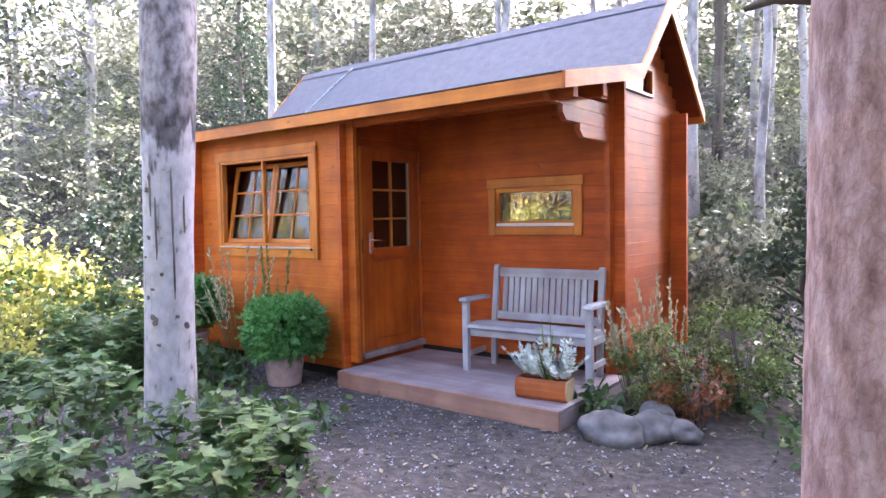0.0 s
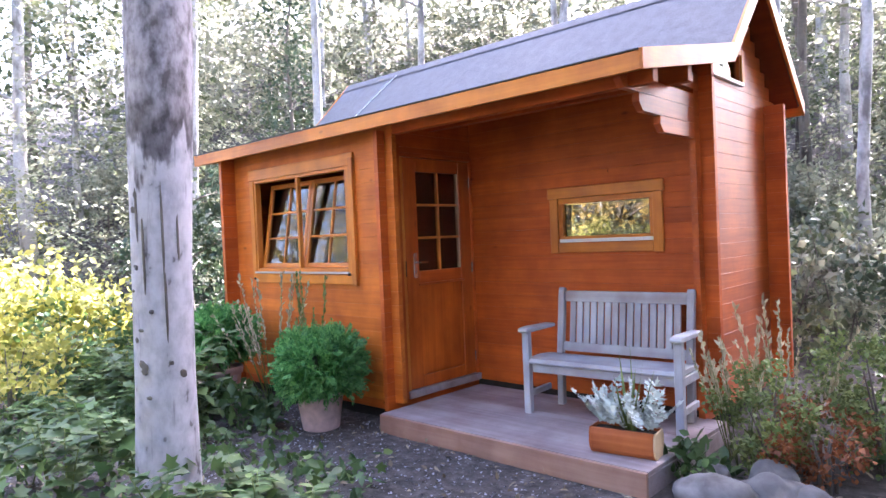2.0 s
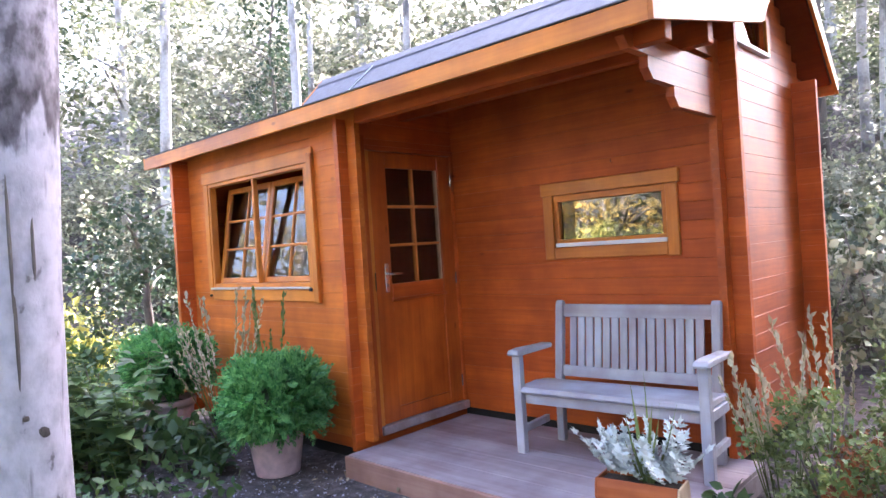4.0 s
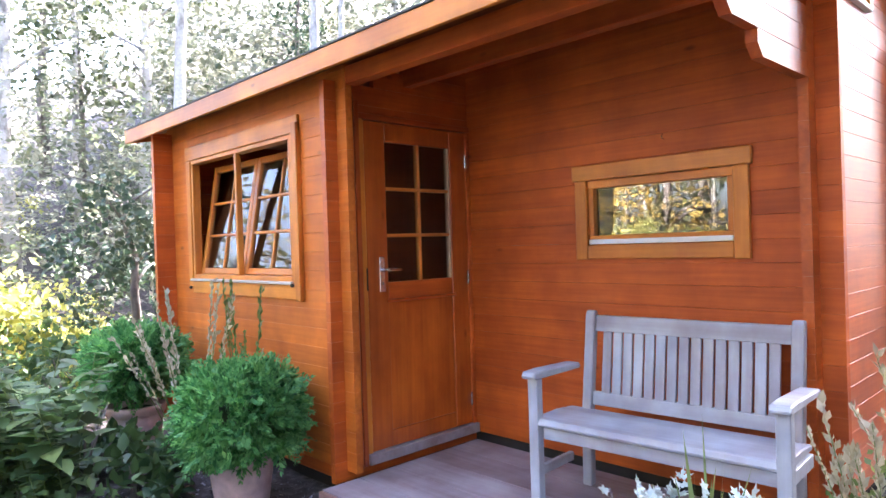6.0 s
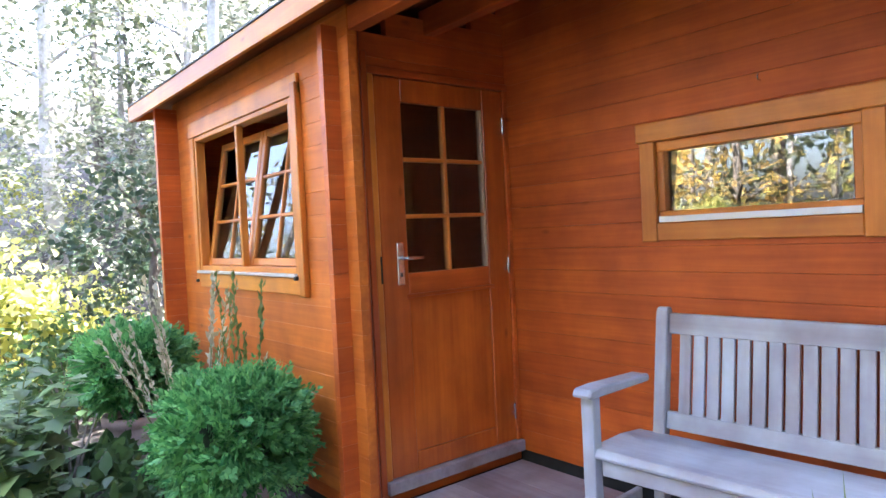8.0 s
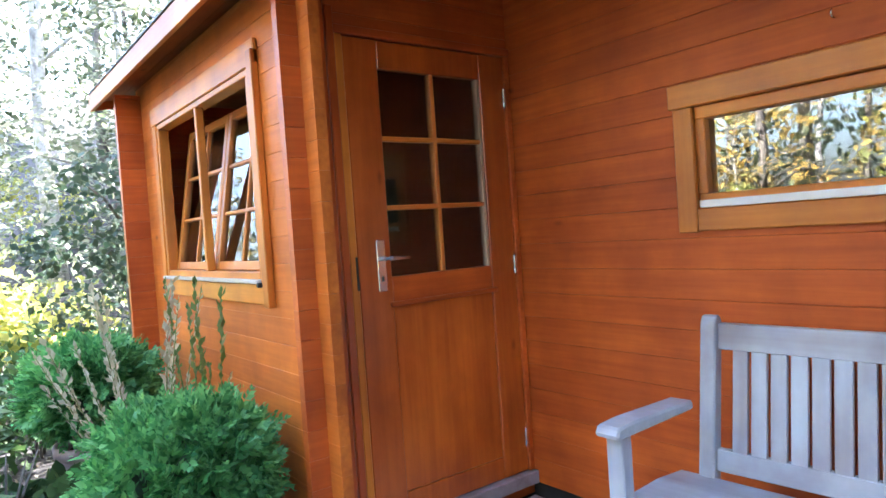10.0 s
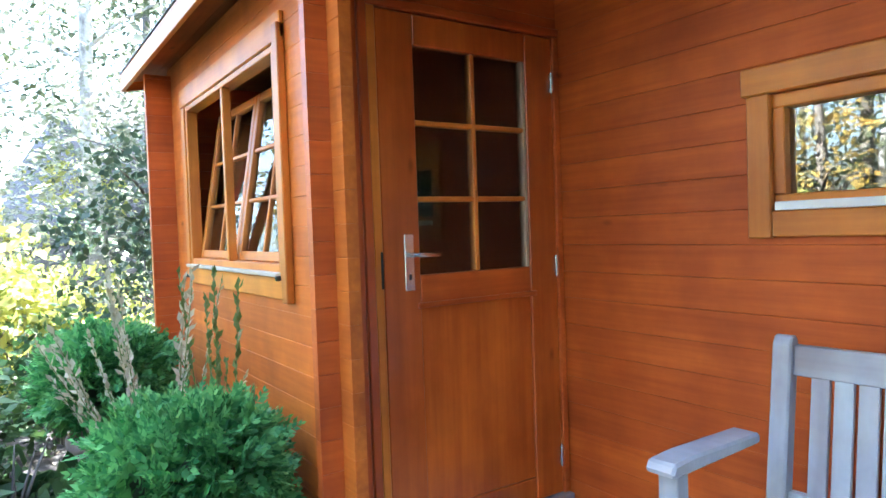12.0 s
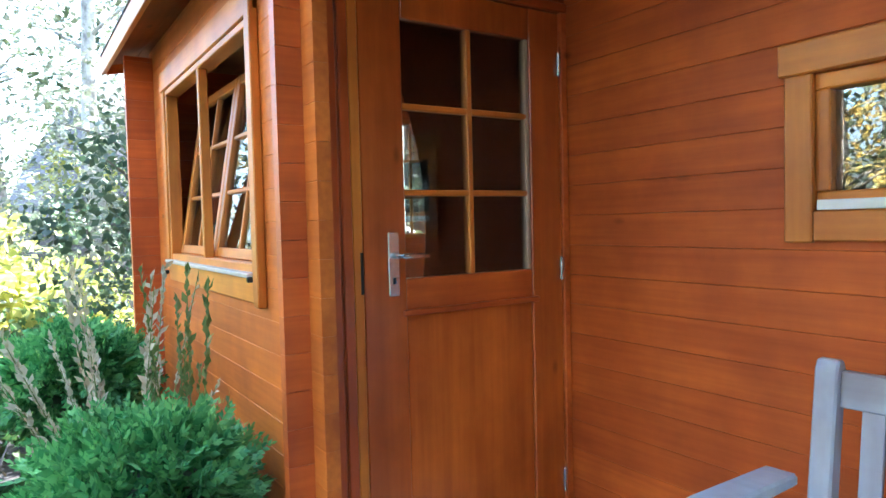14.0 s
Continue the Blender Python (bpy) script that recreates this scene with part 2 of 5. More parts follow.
def pine_bark():
    """Reddish grey flaking plates with dark furrows between them."""
    m, nt, bs, nd, lk = mat("pine_bark")
    tc, mp, v = nd("ShaderNodeTexCoord"), nd("ShaderNodeMapping"), nd("ShaderNodeTexVoronoi")
    mp.inputs["Scale"].default_value = (1, 1, 0.22)
    w = nd("ShaderNodeVectorMath")
    w.operation = "MULTIPLY_ADD"
    n0 = nd("ShaderNodeTexNoise")
    n0.inputs["Scale"].default_value = 14
    lk(tc.outputs["Object"], n0.inputs["Vector"])
    lk(n0.outputs["Color"], w.inputs[0])
    w.inputs[1].default_value = (0.10, 0.10, 0.22)
    lk(tc.outputs["Object"], w.inputs[2])
    lk(w.outputs[0], mp.inputs[0])
    lk(mp.outputs[0], v.inputs["Vector"])
    v.feature = "DISTANCE_TO_EDGE"
    v.inputs["Scale"].default_value = 44
    fur = ramp(nd, lk, v.outputs["Distance"], [(0.01, (0.45, 0.40, 0.40)), (0.10, (1, 1, 1))])
    n = noise_at(nd, lk, 24, 5, (1, 1, 0.4))
    c = ramp(nd, lk, n, [(0.3, (0.19, 0.115, 0.10)), (0.5, (0.36, 0.235, 0.215)), (0.72, (0.52, 0.40, 0.38))])
    c = mixc(nd, lk, 0.3, c, fur, "MULTIPLY")
    b = noise_at(nd, lk, 4, 3)
    c = mixc(nd, lk, 0.6, c, ramp(nd, lk, b, [(0.35, (0.75, 0.76, 0.8)), (0.65, (1.15, 1.08, 1.05))]), "MULTIPLY")
    lk(c, bs.inputs["Base Color"])
    bs.inputs["Roughness"].default_value = 0.9
    bump(nd, lk, bs, n, 0.7, 0.02)
    return m


bark_pine = pine_bark()


def ground_material():
    m, nt, bs, nd, lk = mat("forest_floor")
    n = noise_at(nd, lk, 14, 6)
    n2 = noise_at(nd, lk, 0.8, 4)
    n3 = noise_at(nd, lk, 70, 4)
    c = ramp(nd, lk, n, [(0.3, (0.025, 0.021, 0.021)), (0.55, (0.068, 0.058, 0.057)), (0.75, (0.14, 0.125, 0.122))])
    c = mixc(nd, lk, 0.7, c, ramp(nd, lk, n2, [(0.35, (0.65, 0.68, 0.62)), (0.65, (1.2, 1.15, 1.1))]), "MULTIPLY")
    c = mixc(nd, lk, 0.6, c, ramp(nd, lk, n3, [(0.35, (0.6, 0.6, 0.6)), (0.65, (1.3, 1.3, 1.3))]), "MULTIPLY")
    lk(c, bs.inputs["Base Color"])
    bs.inputs["Roughness"].default_value = 0.95
    bump(nd, lk, bs, n, 0.8, 0.03)
    return m


ground_mat = ground_material()

# ---- mesh helpers ----
def part(name, bm, material, parent=None, label=""):
    me = bpy.data.meshes.new(name)
    bm.to_mesh(me)
    bm.free()
    me.materials.append(material)
    ob = new(name, me)
    ob.parent = parent
    if label:
        ob["label"] = label
    return ob


def thing(name, label, category, kind="", group="", at=(0, 0, 0), rz=0):
    ob = tagged(new(name), label, category, group, kind)
    ob.matrix_basis = pose(*at, 0, 0, rz)
    return ob


def box(x0, x1, y0, y1, z0, z1, bev=0.004, bm=None):
    out = bm or bmesh.new()
    b = bmesh.new()
    vs = [b.verts.new((x, y, z)) for x in (x0, x1) for y in (y0, y1) for z in (z0, z1)]
    for f in ((0, 1, 3, 2), (4, 6, 7, 5), (0, 4, 5, 1), (2, 3, 7, 6), (0, 2, 6, 4), (1, 5, 7, 3)):
        b.faces.new([vs[i] for i in f])
    if bev:
        bmesh.ops.bevel(b, geom=b.edges[:], offset=bev, segments=1, affect="EDGES")
    merge(out, b)
    return out


def merge(out, b, m=None):
    """Adds the mesh b to out."""
    if m is not None:
        b.transform(m)
    idx = {v: out.verts.new(v.co) for v in b.verts}
    for f in b.faces:
        g = out.faces.new([idx[v] for v in f.verts])
        g.smooth = f.smooth
    b.free()
    return out


def beam(p, q, w, h, bev=0.004, up=(0, 0, 1)):
    """A squared bar from p to q, w wide and h high."""
    p, q = Vector(p), Vector(q)
    d = (q - p)
    ln = d.length
    d.normalize()
    s = d.cross(Vector(up)).normalized()
    u = s.cross(d)
    b = box(0, ln, -w / 2, w / 2, -h / 2, h / 2, bev)
    m = Matrix(((d.x, s.x, u.x, p.x), (d.y, s.y, u.y, p.y), (d.z, s.z, u.z, p.z), (0, 0, 0, 1)))
    b.transform(m)
    bmesh.ops.recalc_face_normals(b, faces=b.faces[:])
    return b


def prism(profile, x0, x1, axis="x", bev=0.0):
    """A profile of (a, z) pairs, drawn out along x (a is y) or along y (a is x)."""
    b = bmesh.new()
    mk = (lambda e, a, z: (e, a, z)) if axis == "x" else (lambda e, a, z: (a, e, z))
    lo = [b.verts.new(mk(x0, a, z)) for a, z in profile]
    hi = [b.verts.new(mk(x1, a, z)) for a, z in profile]
    b.faces.new(lo)
    b.faces.new(hi[::-1])
    for i in range(len(lo)):
        j = (i + 1) % len(lo)
        b.faces.new((lo[i], lo[j], hi[j], hi[i]))
    bmesh.ops.recalc_face_normals(b, faces=b.faces[:])
    if bev:
        bmesh.ops.bevel(b, geom=b.edges[:], offset=bev, segments=1, affect="EDGES")
    return b


def lathe(rings, n=24, cap=True):
    """A turned shape from (radius, z) rings."""
    b = bmesh.new()
    vs = [[b.verts.new((r * math.cos(a), r * math.sin(a), z)) for a in (2 * math.pi * i / n for i in range(n))] for r, z in rings]
    for lo, hi in zip(vs, vs[1:]):
        for i in range(n):
            f = b.faces.new((lo[i], lo[(i + 1) % n], hi[(i + 1) % n], hi[i]))
            f.smooth = True
    if cap:
        b.faces.new(vs[0][::-1])
        b.faces.new(vs[-1])
    return b


def tube(points, radii, n=8):
    """A round limb through points."""
    b = bmesh.new()
    rings = []
    pts = [Vector(p) for p in points]
    for i, p in enumerate(pts):
        d = (pts[min(i + 1, len(pts) - 1)] - pts[max(i - 1, 0)]).normalized()
        s = d.cross(Vector((0.31, 0.95, 0.1))).normalized()
        u = s.cross(d)
        rings.append([b.verts.new(p + radii[i] * (math.cos(a) * s + math.sin(a) * u)) for a in (2 * math.pi * k / n for k in range(n))])
    for lo, hi in zip(rings, rings[1:]):
        for k in range(n):
            b.faces.new((lo[k], lo[(k + 1) % n], hi[(k + 1) % n], hi[k])).smooth = True
    b.faces.new(rings[-1])
    b.faces.new(rings[0][::-1])
    return b


# ---- ground ----
GROUND = -0.235


def rise(x, y):
    """The ground's height: flat by the cabin, a wooded hill behind and to the far side."""
    d = max(0.0, y - 5.0 - 0.12 * x)
    e = max(0.0, -x - 6.0)
    h = 0.42 * d if d < 25 else 0.42 * 25 + 0.1 * (d - 25)
    h *= 0.08 + 0.92 * min(1.0, max(0.0, 1.0 - 0.5 * (x - 0.3 * (y - 1.0))))  # the hill runs out past the cabin's far end
    h += 0.25 * (e if e < 30 else 30) * min(1.0, max(0.0, (y + 2.0) / 4.0))
    h = min(h, 16)
    mound = 0.22 * math.exp(-((x - 0.6) ** 2 / 3.0 + (y + 2.5) ** 2 / 0.9)) if x < 3 else 0.22 * math.exp(-((3 - 0.6) ** 2 / 3.0 + (y + 2.5) ** 2 / 0.9)) * max(0, 1 - (x - 3) / 0.8)
    v = GROUND + h + mound * (0 if math.hypot(x - 4.2, y + 3.6) < 0.6 else 1)
    far = min(1.0, math.hypot(x, y) / 4)
    return v + 0.035 * far * noise.noise(Vector((x * 0.9, y * 0.9, 0))) + 0.012 * noise.noise(Vector((x * 4, y * 4, 3)))


def ground_sheet():
    xs = np.unique(np.concatenate([np.linspace(-5, 7, 121), np.linspace(-40, -5, 50), np.linspace(7, 40, 45), [-2000, -600, -150, -70, 70, 150, 600, 2000]]))
    ys = np.unique(np.concatenate([np.linspace(-6, 5, 111), np.linspace(-40, -6, 45), np.linspace(5, 45, 55), [-2000, -600, -150, -70, 80, 150, 600, 2000]]))
    vs = [(x, y, rise(x, y)) for y in ys for x in xs]
    n = len(xs)
    fs = [(j * n + i, j * n + i + 1, (j + 1) * n + i + 1, (j + 1) * n + i) for j in range(len(ys) - 1) for i in range(n - 1)]
    me = bpy.data.meshes.new("ground")
    me.from_pydata(vs, [], fs)
    me.materials.append(ground_mat)
    for p in me.polygons:
        p.use_smooth = True
    tagged(new("ground", me), "dark gravelly forest floor with scattered fallen leaves", "ground", kind="structure")


ground_sheet()

# ---- cabin: walls of stacked boards ----
XL, XR, YF, YB, YR = -2.31, 2.11, 0.0, 1.05, 2.46  # left wall, right wall, front, porch back, rear
FLOOR, T, PITCH, Z0 = -0.02, 0.045, 0.112, -0.06


def wall(name, label, axis, a0, a1, f0, f1, ztop, holes, material, shift=0.0, limit=None):
    """A wall of boards along axis from a0 to a1, between the faces f0 and f1, cut round holes (a0, a1, z0, z1)."""
    w = thing(name, label, "wall", "structure")
    z = Z0 - shift
    g, c = 0.0004, 0.0017
    while z < ztop - 0.01:
        zt = min(z + PITCH, ztop)
        spans = [(a0, a1, z, zt)]
        if limit:
            lo, hi = limit(0.5 * (z + zt))
            spans = [(lo, hi, z, zt)] if hi - lo > 0.05 else []
        for h0, h1, hz0, hz1 in holes:
            cut = []
            for s0, s1, b0, b1 in spans:
                if h1 <= s0 or h0 >= s1 or hz1 <= b0 + 0.004 or hz0 >= b1 - 0.004:
                    cut.append((s0, s1, b0, b1))
                    continue
                if s0 < h0:
                    cut.append((s0, h0, b0, b1))
                if h1 < s1:
                    cut.append((h1, s1, b0, b1))
                m0, m1 = max(s0, h0), min(s1, h1)
                if b1 - hz1 > 0.006:
                    cut.append((m0, m1, hz1, b1))
                if hz0 - b0 > 0.006:
                    cut.append((m0, m1, b0, hz0))
            spans = cut
        for s0, s1, b0, b1 in spans:
            cc = min(c, (b1 - b0) / 3)
            prof = [(f0, b0 + g + cc), (f0 + c, b0 + g), (f1 - c, b0 + g), (f1, b0 + g + cc), (f1, b1 - g - cc), (f1 - c, b1 - g), (f0 + c, b1 - g), (f0, b1 - g - cc)]
            part("board", prism(prof, s0, s1, axis), material, w)
        z += PITCH
    return w


def under_canopy(zz):
    """The stretch of the door wall that stays below the sloping canopy."""
    lo = YF - 0.08 if zz < 2.12 else -0.2 + (zz + 0.03 - 2.165) / 0.2036 + 0.25
    return (max(YF - 0.08, lo), YB)


WIN = (-1.94, -0.485, 0.99, 1.895)
SW = (0.925, 1.755, 1.165, 1.525)
DOOR = (0.14, 1.05, -0.06, 1.965)
BW = (0.72, 2.08, 1.05, 1.90)
EAVE_Z = 2.20
wall("wall_front", "orange board wall of the window room, its light put in colour", "x", XL - 0.1, 0.085, YF, YF + T, EAVE_Z, [WIN], log_front_lit)
wall("wall_door", "orange stained board wall that holds the cabin door", "y", YF - 0.08, YB, -T, -0.004, 2.4, [DOOR], log_y, 0.056, under_canopy)
wall("wall_porch", "orange stained board wall behind the porch bench", "x", -0.05, XR + 0.095, YB, YB + T, 2.42, [SW], log_x)
wall("wall_left", "stained board end wall of the cabin", "y", YF - 0.15, YR + 0.15, XL - T, XL, 2.15, [BW], log_y, 0.056)
wall("wall_right", "stained board end wall catching pale low sunlight", "y", 0.965, YR + 0.15, XR - T, XR, 2.2, [], log_y, 0.056)
wall("wall_rear", "stained board rear wall of the cabin", "x", XL - 0.1, XR + 0.16, YR, YR + T, 2.25, [], log_x)


# gable boards above the end walls
def gable(zz):
    y0 = 1.2 if zz > 2.36 else 1.2 - (2.36 - zz) / 0.2
    y0 = max(0.6, y0) if zz <= 2.36 else 1.2 + (zz - 2.36)
    y1 = 2.74 - (zz - 2.26)
    return (y0, y1)


GW = (1.34, 1.90, 2.37, 2.58)
wr = wall("gable_right", "stained board gable with a small dark window", "y", 0, 1, XR - T, XR, 3.02, [GW], log_y, -2.26, gable)
wl = wall("gable_left", "stained board gable under the roof", "y", 0, 1, XL - T, XL, 3.02, [], log_y, -2.21, gable)

# the dark gap under the cabin, its shade put into near-black blocks, and its bearers
fnd = thing("foundation", "bearer and near-black blocks for the shade under the cabin", "foundation", "structure")
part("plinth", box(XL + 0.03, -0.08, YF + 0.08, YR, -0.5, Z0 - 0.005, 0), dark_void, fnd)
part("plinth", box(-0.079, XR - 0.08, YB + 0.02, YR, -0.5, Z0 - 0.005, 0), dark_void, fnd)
part("bearer", box(XL, -0.05, YF + 0.015, YF + 0.075, -0.14, Z0 - 0.003), log_x, fnd)

fl = tagged(part("floor", box(XL, -T, YF + T, YR, -0.05, FLOOR, 0), inner_x), "pale wooden cabin floor mostly under carpet", "floor", kind="structure")
fl2 = tagged(part("floor", box(-T + 0.002, XR - T, YB + T, YR, -0.05, FLOOR, 0), inner_x), "pale wooden floor of the cabin's rear part", "floor", kind="structure")

# ---- roof ----
RX0, RX1 = -2.70, 2.295
EAVE_Y, KINK_Y, RIDGE_Y, BACK_Y = -0.20, 1.20, 1.90, 2.90
E_Z, K_Z, R_Z, B_Z = 2.215, 2.50, 3.24, 2.30
roof = thing("roof", "grey felt roof with a shallow porch canopy and steep gable", "roof", "structure")
part("canopy", prism([(EAVE_Y, E_Z), (KINK_Y, K_Z), (KINK_Y, K_Z - 0.03), (EAVE_Y, E_Z - 0.03)], RX0, RX1), roof_felt, roof)
part("front_slope", prism([(KINK_Y - 0.01, K_Z + 0.005), (RIDGE_Y, R_Z), (RIDGE_Y, R_Z - 0.04), (KINK_Y + 0.02, K_Z - 0.03)], RX0, RX1), roof_felt, roof)
part("back_slope", prism([(RIDGE_Y, R_Z), (BACK_Y, B_Z), (BACK_Y - 0.02, B_Z - 0.03), (RIDGE_Y, R_Z - 0.04)], RX0, RX1), roof_felt, roof)
part("ridge_cap", prism([(RIDGE_Y - 0.09, R_Z - 0.08), (RIDGE_Y, R_Z + 0.012), (RIDGE_Y + 0.09, R_Z - 0.08), (RIDGE_Y, R_Z + 0.002)], RX0 - 0.003, RX1 + 0.003), roof_felt, roof)
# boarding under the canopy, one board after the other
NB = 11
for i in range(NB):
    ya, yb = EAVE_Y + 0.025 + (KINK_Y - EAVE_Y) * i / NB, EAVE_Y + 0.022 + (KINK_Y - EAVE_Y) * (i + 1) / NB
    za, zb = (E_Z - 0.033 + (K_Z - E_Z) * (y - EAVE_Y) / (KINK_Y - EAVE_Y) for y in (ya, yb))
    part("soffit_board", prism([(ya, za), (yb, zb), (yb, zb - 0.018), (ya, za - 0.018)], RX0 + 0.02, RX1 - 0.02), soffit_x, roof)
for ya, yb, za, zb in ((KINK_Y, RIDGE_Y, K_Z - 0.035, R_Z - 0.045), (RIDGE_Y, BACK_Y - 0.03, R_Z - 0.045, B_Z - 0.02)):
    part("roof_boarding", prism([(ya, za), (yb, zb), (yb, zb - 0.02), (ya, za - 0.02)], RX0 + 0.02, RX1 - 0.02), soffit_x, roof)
part("fascia", box(RX0, RX1, EAVE_Y - 0.024, EAVE_Y, E_Z - 0.105, E_Z + 0.002, 0.003), trim_x, roof)
part("drip_edge", box(RX0, RX1, EAVE_Y - 0.03, EAVE_Y + 0.02, E_Z + 0.004, E_Z + 0.012, 0), black_metal, roof)
part("back_fascia", box(RX0, RX1, BACK_Y, BACK_Y + 0.024, B_Z - 0.11, B_Z - 0.005, 0.003), trim_x, roof)
for x0, x1 in ((RX1, RX1 + 0.022), (RX0 - 0.022, RX0)):
    part("bargeboard", prism([(EAVE_Y - 0.024, E_Z - 0.105), (EAVE_Y - 0.024, E_Z + 0.01), (KINK_Y, K_Z + 0.015), (KINK_Y, K_Z - 0.115)], x0, x1), trim_y, roof)
    part("bargeboard", prism([(KINK_Y + 0.001, K_Z + 0.015), (RIDGE_Y, R_Z + 0.015), (RIDGE_Y, R_Z - 0.14), (KINK_Y + 0.001, K_Z - 0.115)], x0, x1), trim_y, roof)
    part("bargeboard", prism([(RIDGE_Y + 0.001, R_Z + 0.015), (BACK_Y + 0.02, B_Z), (BACK_Y + 0.02, B_Z - 0.11), (RIDGE_Y + 0.001, R_Z - 0.14)], x0, x1), trim_y, roof)
part("purlin", box(0.09, RX1 - 0.03, 0.0, 0.07, 2.085, 2.185), log_x, roof)
part("purlin", box(-0.04, RX1 - 0.03, 0.50, 0.57, 2.16, 2.285), log_x, roof)
part("ridge_beam", box(RX0 + 0.03, RX1 - 0.03, RIDGE_Y - 0.04, RIDGE_Y + 0.04, R_Z - 0.24, R_Z - 0.09), log_x, roof)
part("metal_strip", beam((-2.05, KINK_Y + 0.02, K_Z + 0.03), (-1.75, RIDGE_Y - 0.06, R_Z - 0.055), 0.05, 0.01, 0), metal_strip, roof, "bright metal strip over the felt")
# stepped board ends that carry the eave
for y0, z0, z1 in ((0.42, 1.86, 1.96), (0.14, 1.963, 2.07), (-0.09, 2.073, 2.165)):
    part("corbel", prism([(0.963, z0), (y0 + 0.05, z0), (y0, z0 + 0.05), (y0, z1), (0.963, z1)], XR - T, XR), log_y, roof, "stepped board end under the eave")

ceil = tagged(part("ceiling", box(XL + 0.003, XR - T - 0.003, YB + T + 0.003, YR - 0.003, 2.20, 2.215, 0), inner_x), "dark board ceiling inside the cabin", "ceiling", kind="structure")
ceil2 = tagged(part("ceiling", box(XL + 0.003, -T - 0.003, YF + T + 0.003, YB + T, 2.10, 2.115, 0), inner_x), "dark board ceiling over the window room", "ceiling", kind="structure")

# corner boards and posts by the door
cp = thing("corner_posts", "upright stained boards at the door corner", "trim", "structure")
part("post", box(-0.003, 0.03, 0.05, 0.10, -0.08, 2.2, 0.012), log_z, cp)
part("casing", box(-0.003, 0.02, 0.104, 0.138, -0.06, 2.03, 0.004), log_z, cp)


# ---- windows ----
def sash(parent, x0, x1, z0, z1, tilt, cols=2, rows=3, y=0.0, mat_x=None, mat_z=None):
    """A barred sash, hinged at its foot and tilted inwards."""
    s = new("sash")
    s.parent = parent
    w, d = 0.044, 0.04
    part("stile", box(0, w, 0, d, 0, z1 - z0), mat_z or trim_z, s)
    part("stile", box(x1 - x0 - w, x1 - x0, 0, d, 0, z1 - z0), mat_z or trim_z, s)
    part("rail", box(w, x1 - x0 - w, 0.001, d - 0.001, 0, w), mat_x or trim_x, s)
    part("rail", box(w, x1 - x0 - w, 0.001, d - 0.001, z1 - z0 - w, z1 - z0), mat_x or trim_x, s)
    iw, ih = x1 - x0 - 2 * w, z1 - z0 - 2 * w
    for i in range(1, cols):
        part("glazing_bar", box(w + iw * i / cols - 0.009, w + iw * i / cols + 0.009, 0.006, d - 0.006, w, w + ih, 0.003), mat_z or trim_z, s)
    for j in range(1, rows):
        part("glazing_bar", box(w, w + iw, 0.007, d - 0.007, w + ih * j / rows - 0.009, w + ih * j / rows + 0.009, 0.003), mat_x or trim_x, s)
    for i in range(cols):
        for j in range(rows):
            g = part("pane", box(w + iw * i / cols, w + iw * (i + 1) / cols, d / 2 - 0.002, d / 2 + 0.002, w + ih * j / rows, w + ih * (j + 1) / rows, 0), glass, s)
            g.visible_shadow = False
    s.matrix_basis = pose(x0, y, z0, -tilt, 0, 0)
    return s


w1 = thing("window_1", "orange framed twin window with barred sashes tilted inwards", "window", "structure")
x0, x1, z0, z1 = WIN
part("frame_head", box(x0, x1, -0.012, 0.06, z1 - 0.03, z1), trim_x, w1)
part("frame_side", box(x0, x0 + 0.03, -0.012, 0.05, z0, z1 - 0.03), trim_z, w1)
part("frame_side", box(x1 - 0.03, x1, -0.012, 0.05, z0, z1 - 0.03), trim_z, w1)
part("frame_foot", box(x0 + 0.03, x1 - 0.03, -0.01, 0.09, z0, z0 + 0.035), trim_x, w1)
xm = 0.5 * (x0 + x1)
part("mullion", box(xm - 0.016, xm + 0.016, -0.012, 0.03, z0 + 0.035, z1 - 0.03), trim_z, w1)
part("casing_head", box(x0 - 0.085, x1 + 0.1, -0.022, -0.001, z1, z1 + 0.105), trim_x, w1)
part("casing_side", box(x0 - 0.07, x0, -0.02, -0.001, z0 - 0.07, z1 - 0.001), trim_z, w1)
part("casing_side", box(x1 + 0.045, x1 + 0.1, -0.034, -0.001, z0 - 0.115, z1 + 0.06), trim_z, w1)
part("casing_side", box(x1, x1 + 0.044, -0.02, -0.001, z0 - 0.015, z1 - 0.001), trim_z, w1)
part("casing_foot", box(x0, x1 + 0.043, -0.021, -0.001, z0 - 0.105, z0 - 0.016), trim_x, w1)
part("window_sill", box(x0 - 0.005, x1 + 0.005, -0.042, 0.01, z0 - 0.014, z0 + 0.003, 0.003), sill_metal, w1, "pale metal sill strip")
part("sill_end", box(x1 + 0.001, x1 + 0.022, -0.044, -0.022, z0 - 0.029, z0 - 0.008), black_metal, w1)
part("sill_end", box(x0 - 0.022, x0 - 0.006, -0.044, -0.022, z0 - 0.075, z0 - 0.055), black_metal, w1)
sash(w1, x0 + 0.033, xm - 0.003, z0 + 0.038, z1 - 0.035, 9.5, y=0.032)
sash(w1, xm + 0.003, x1 - 0.033, z0 + 0.038, z1 - 0.035, 9.5, y=0.032)

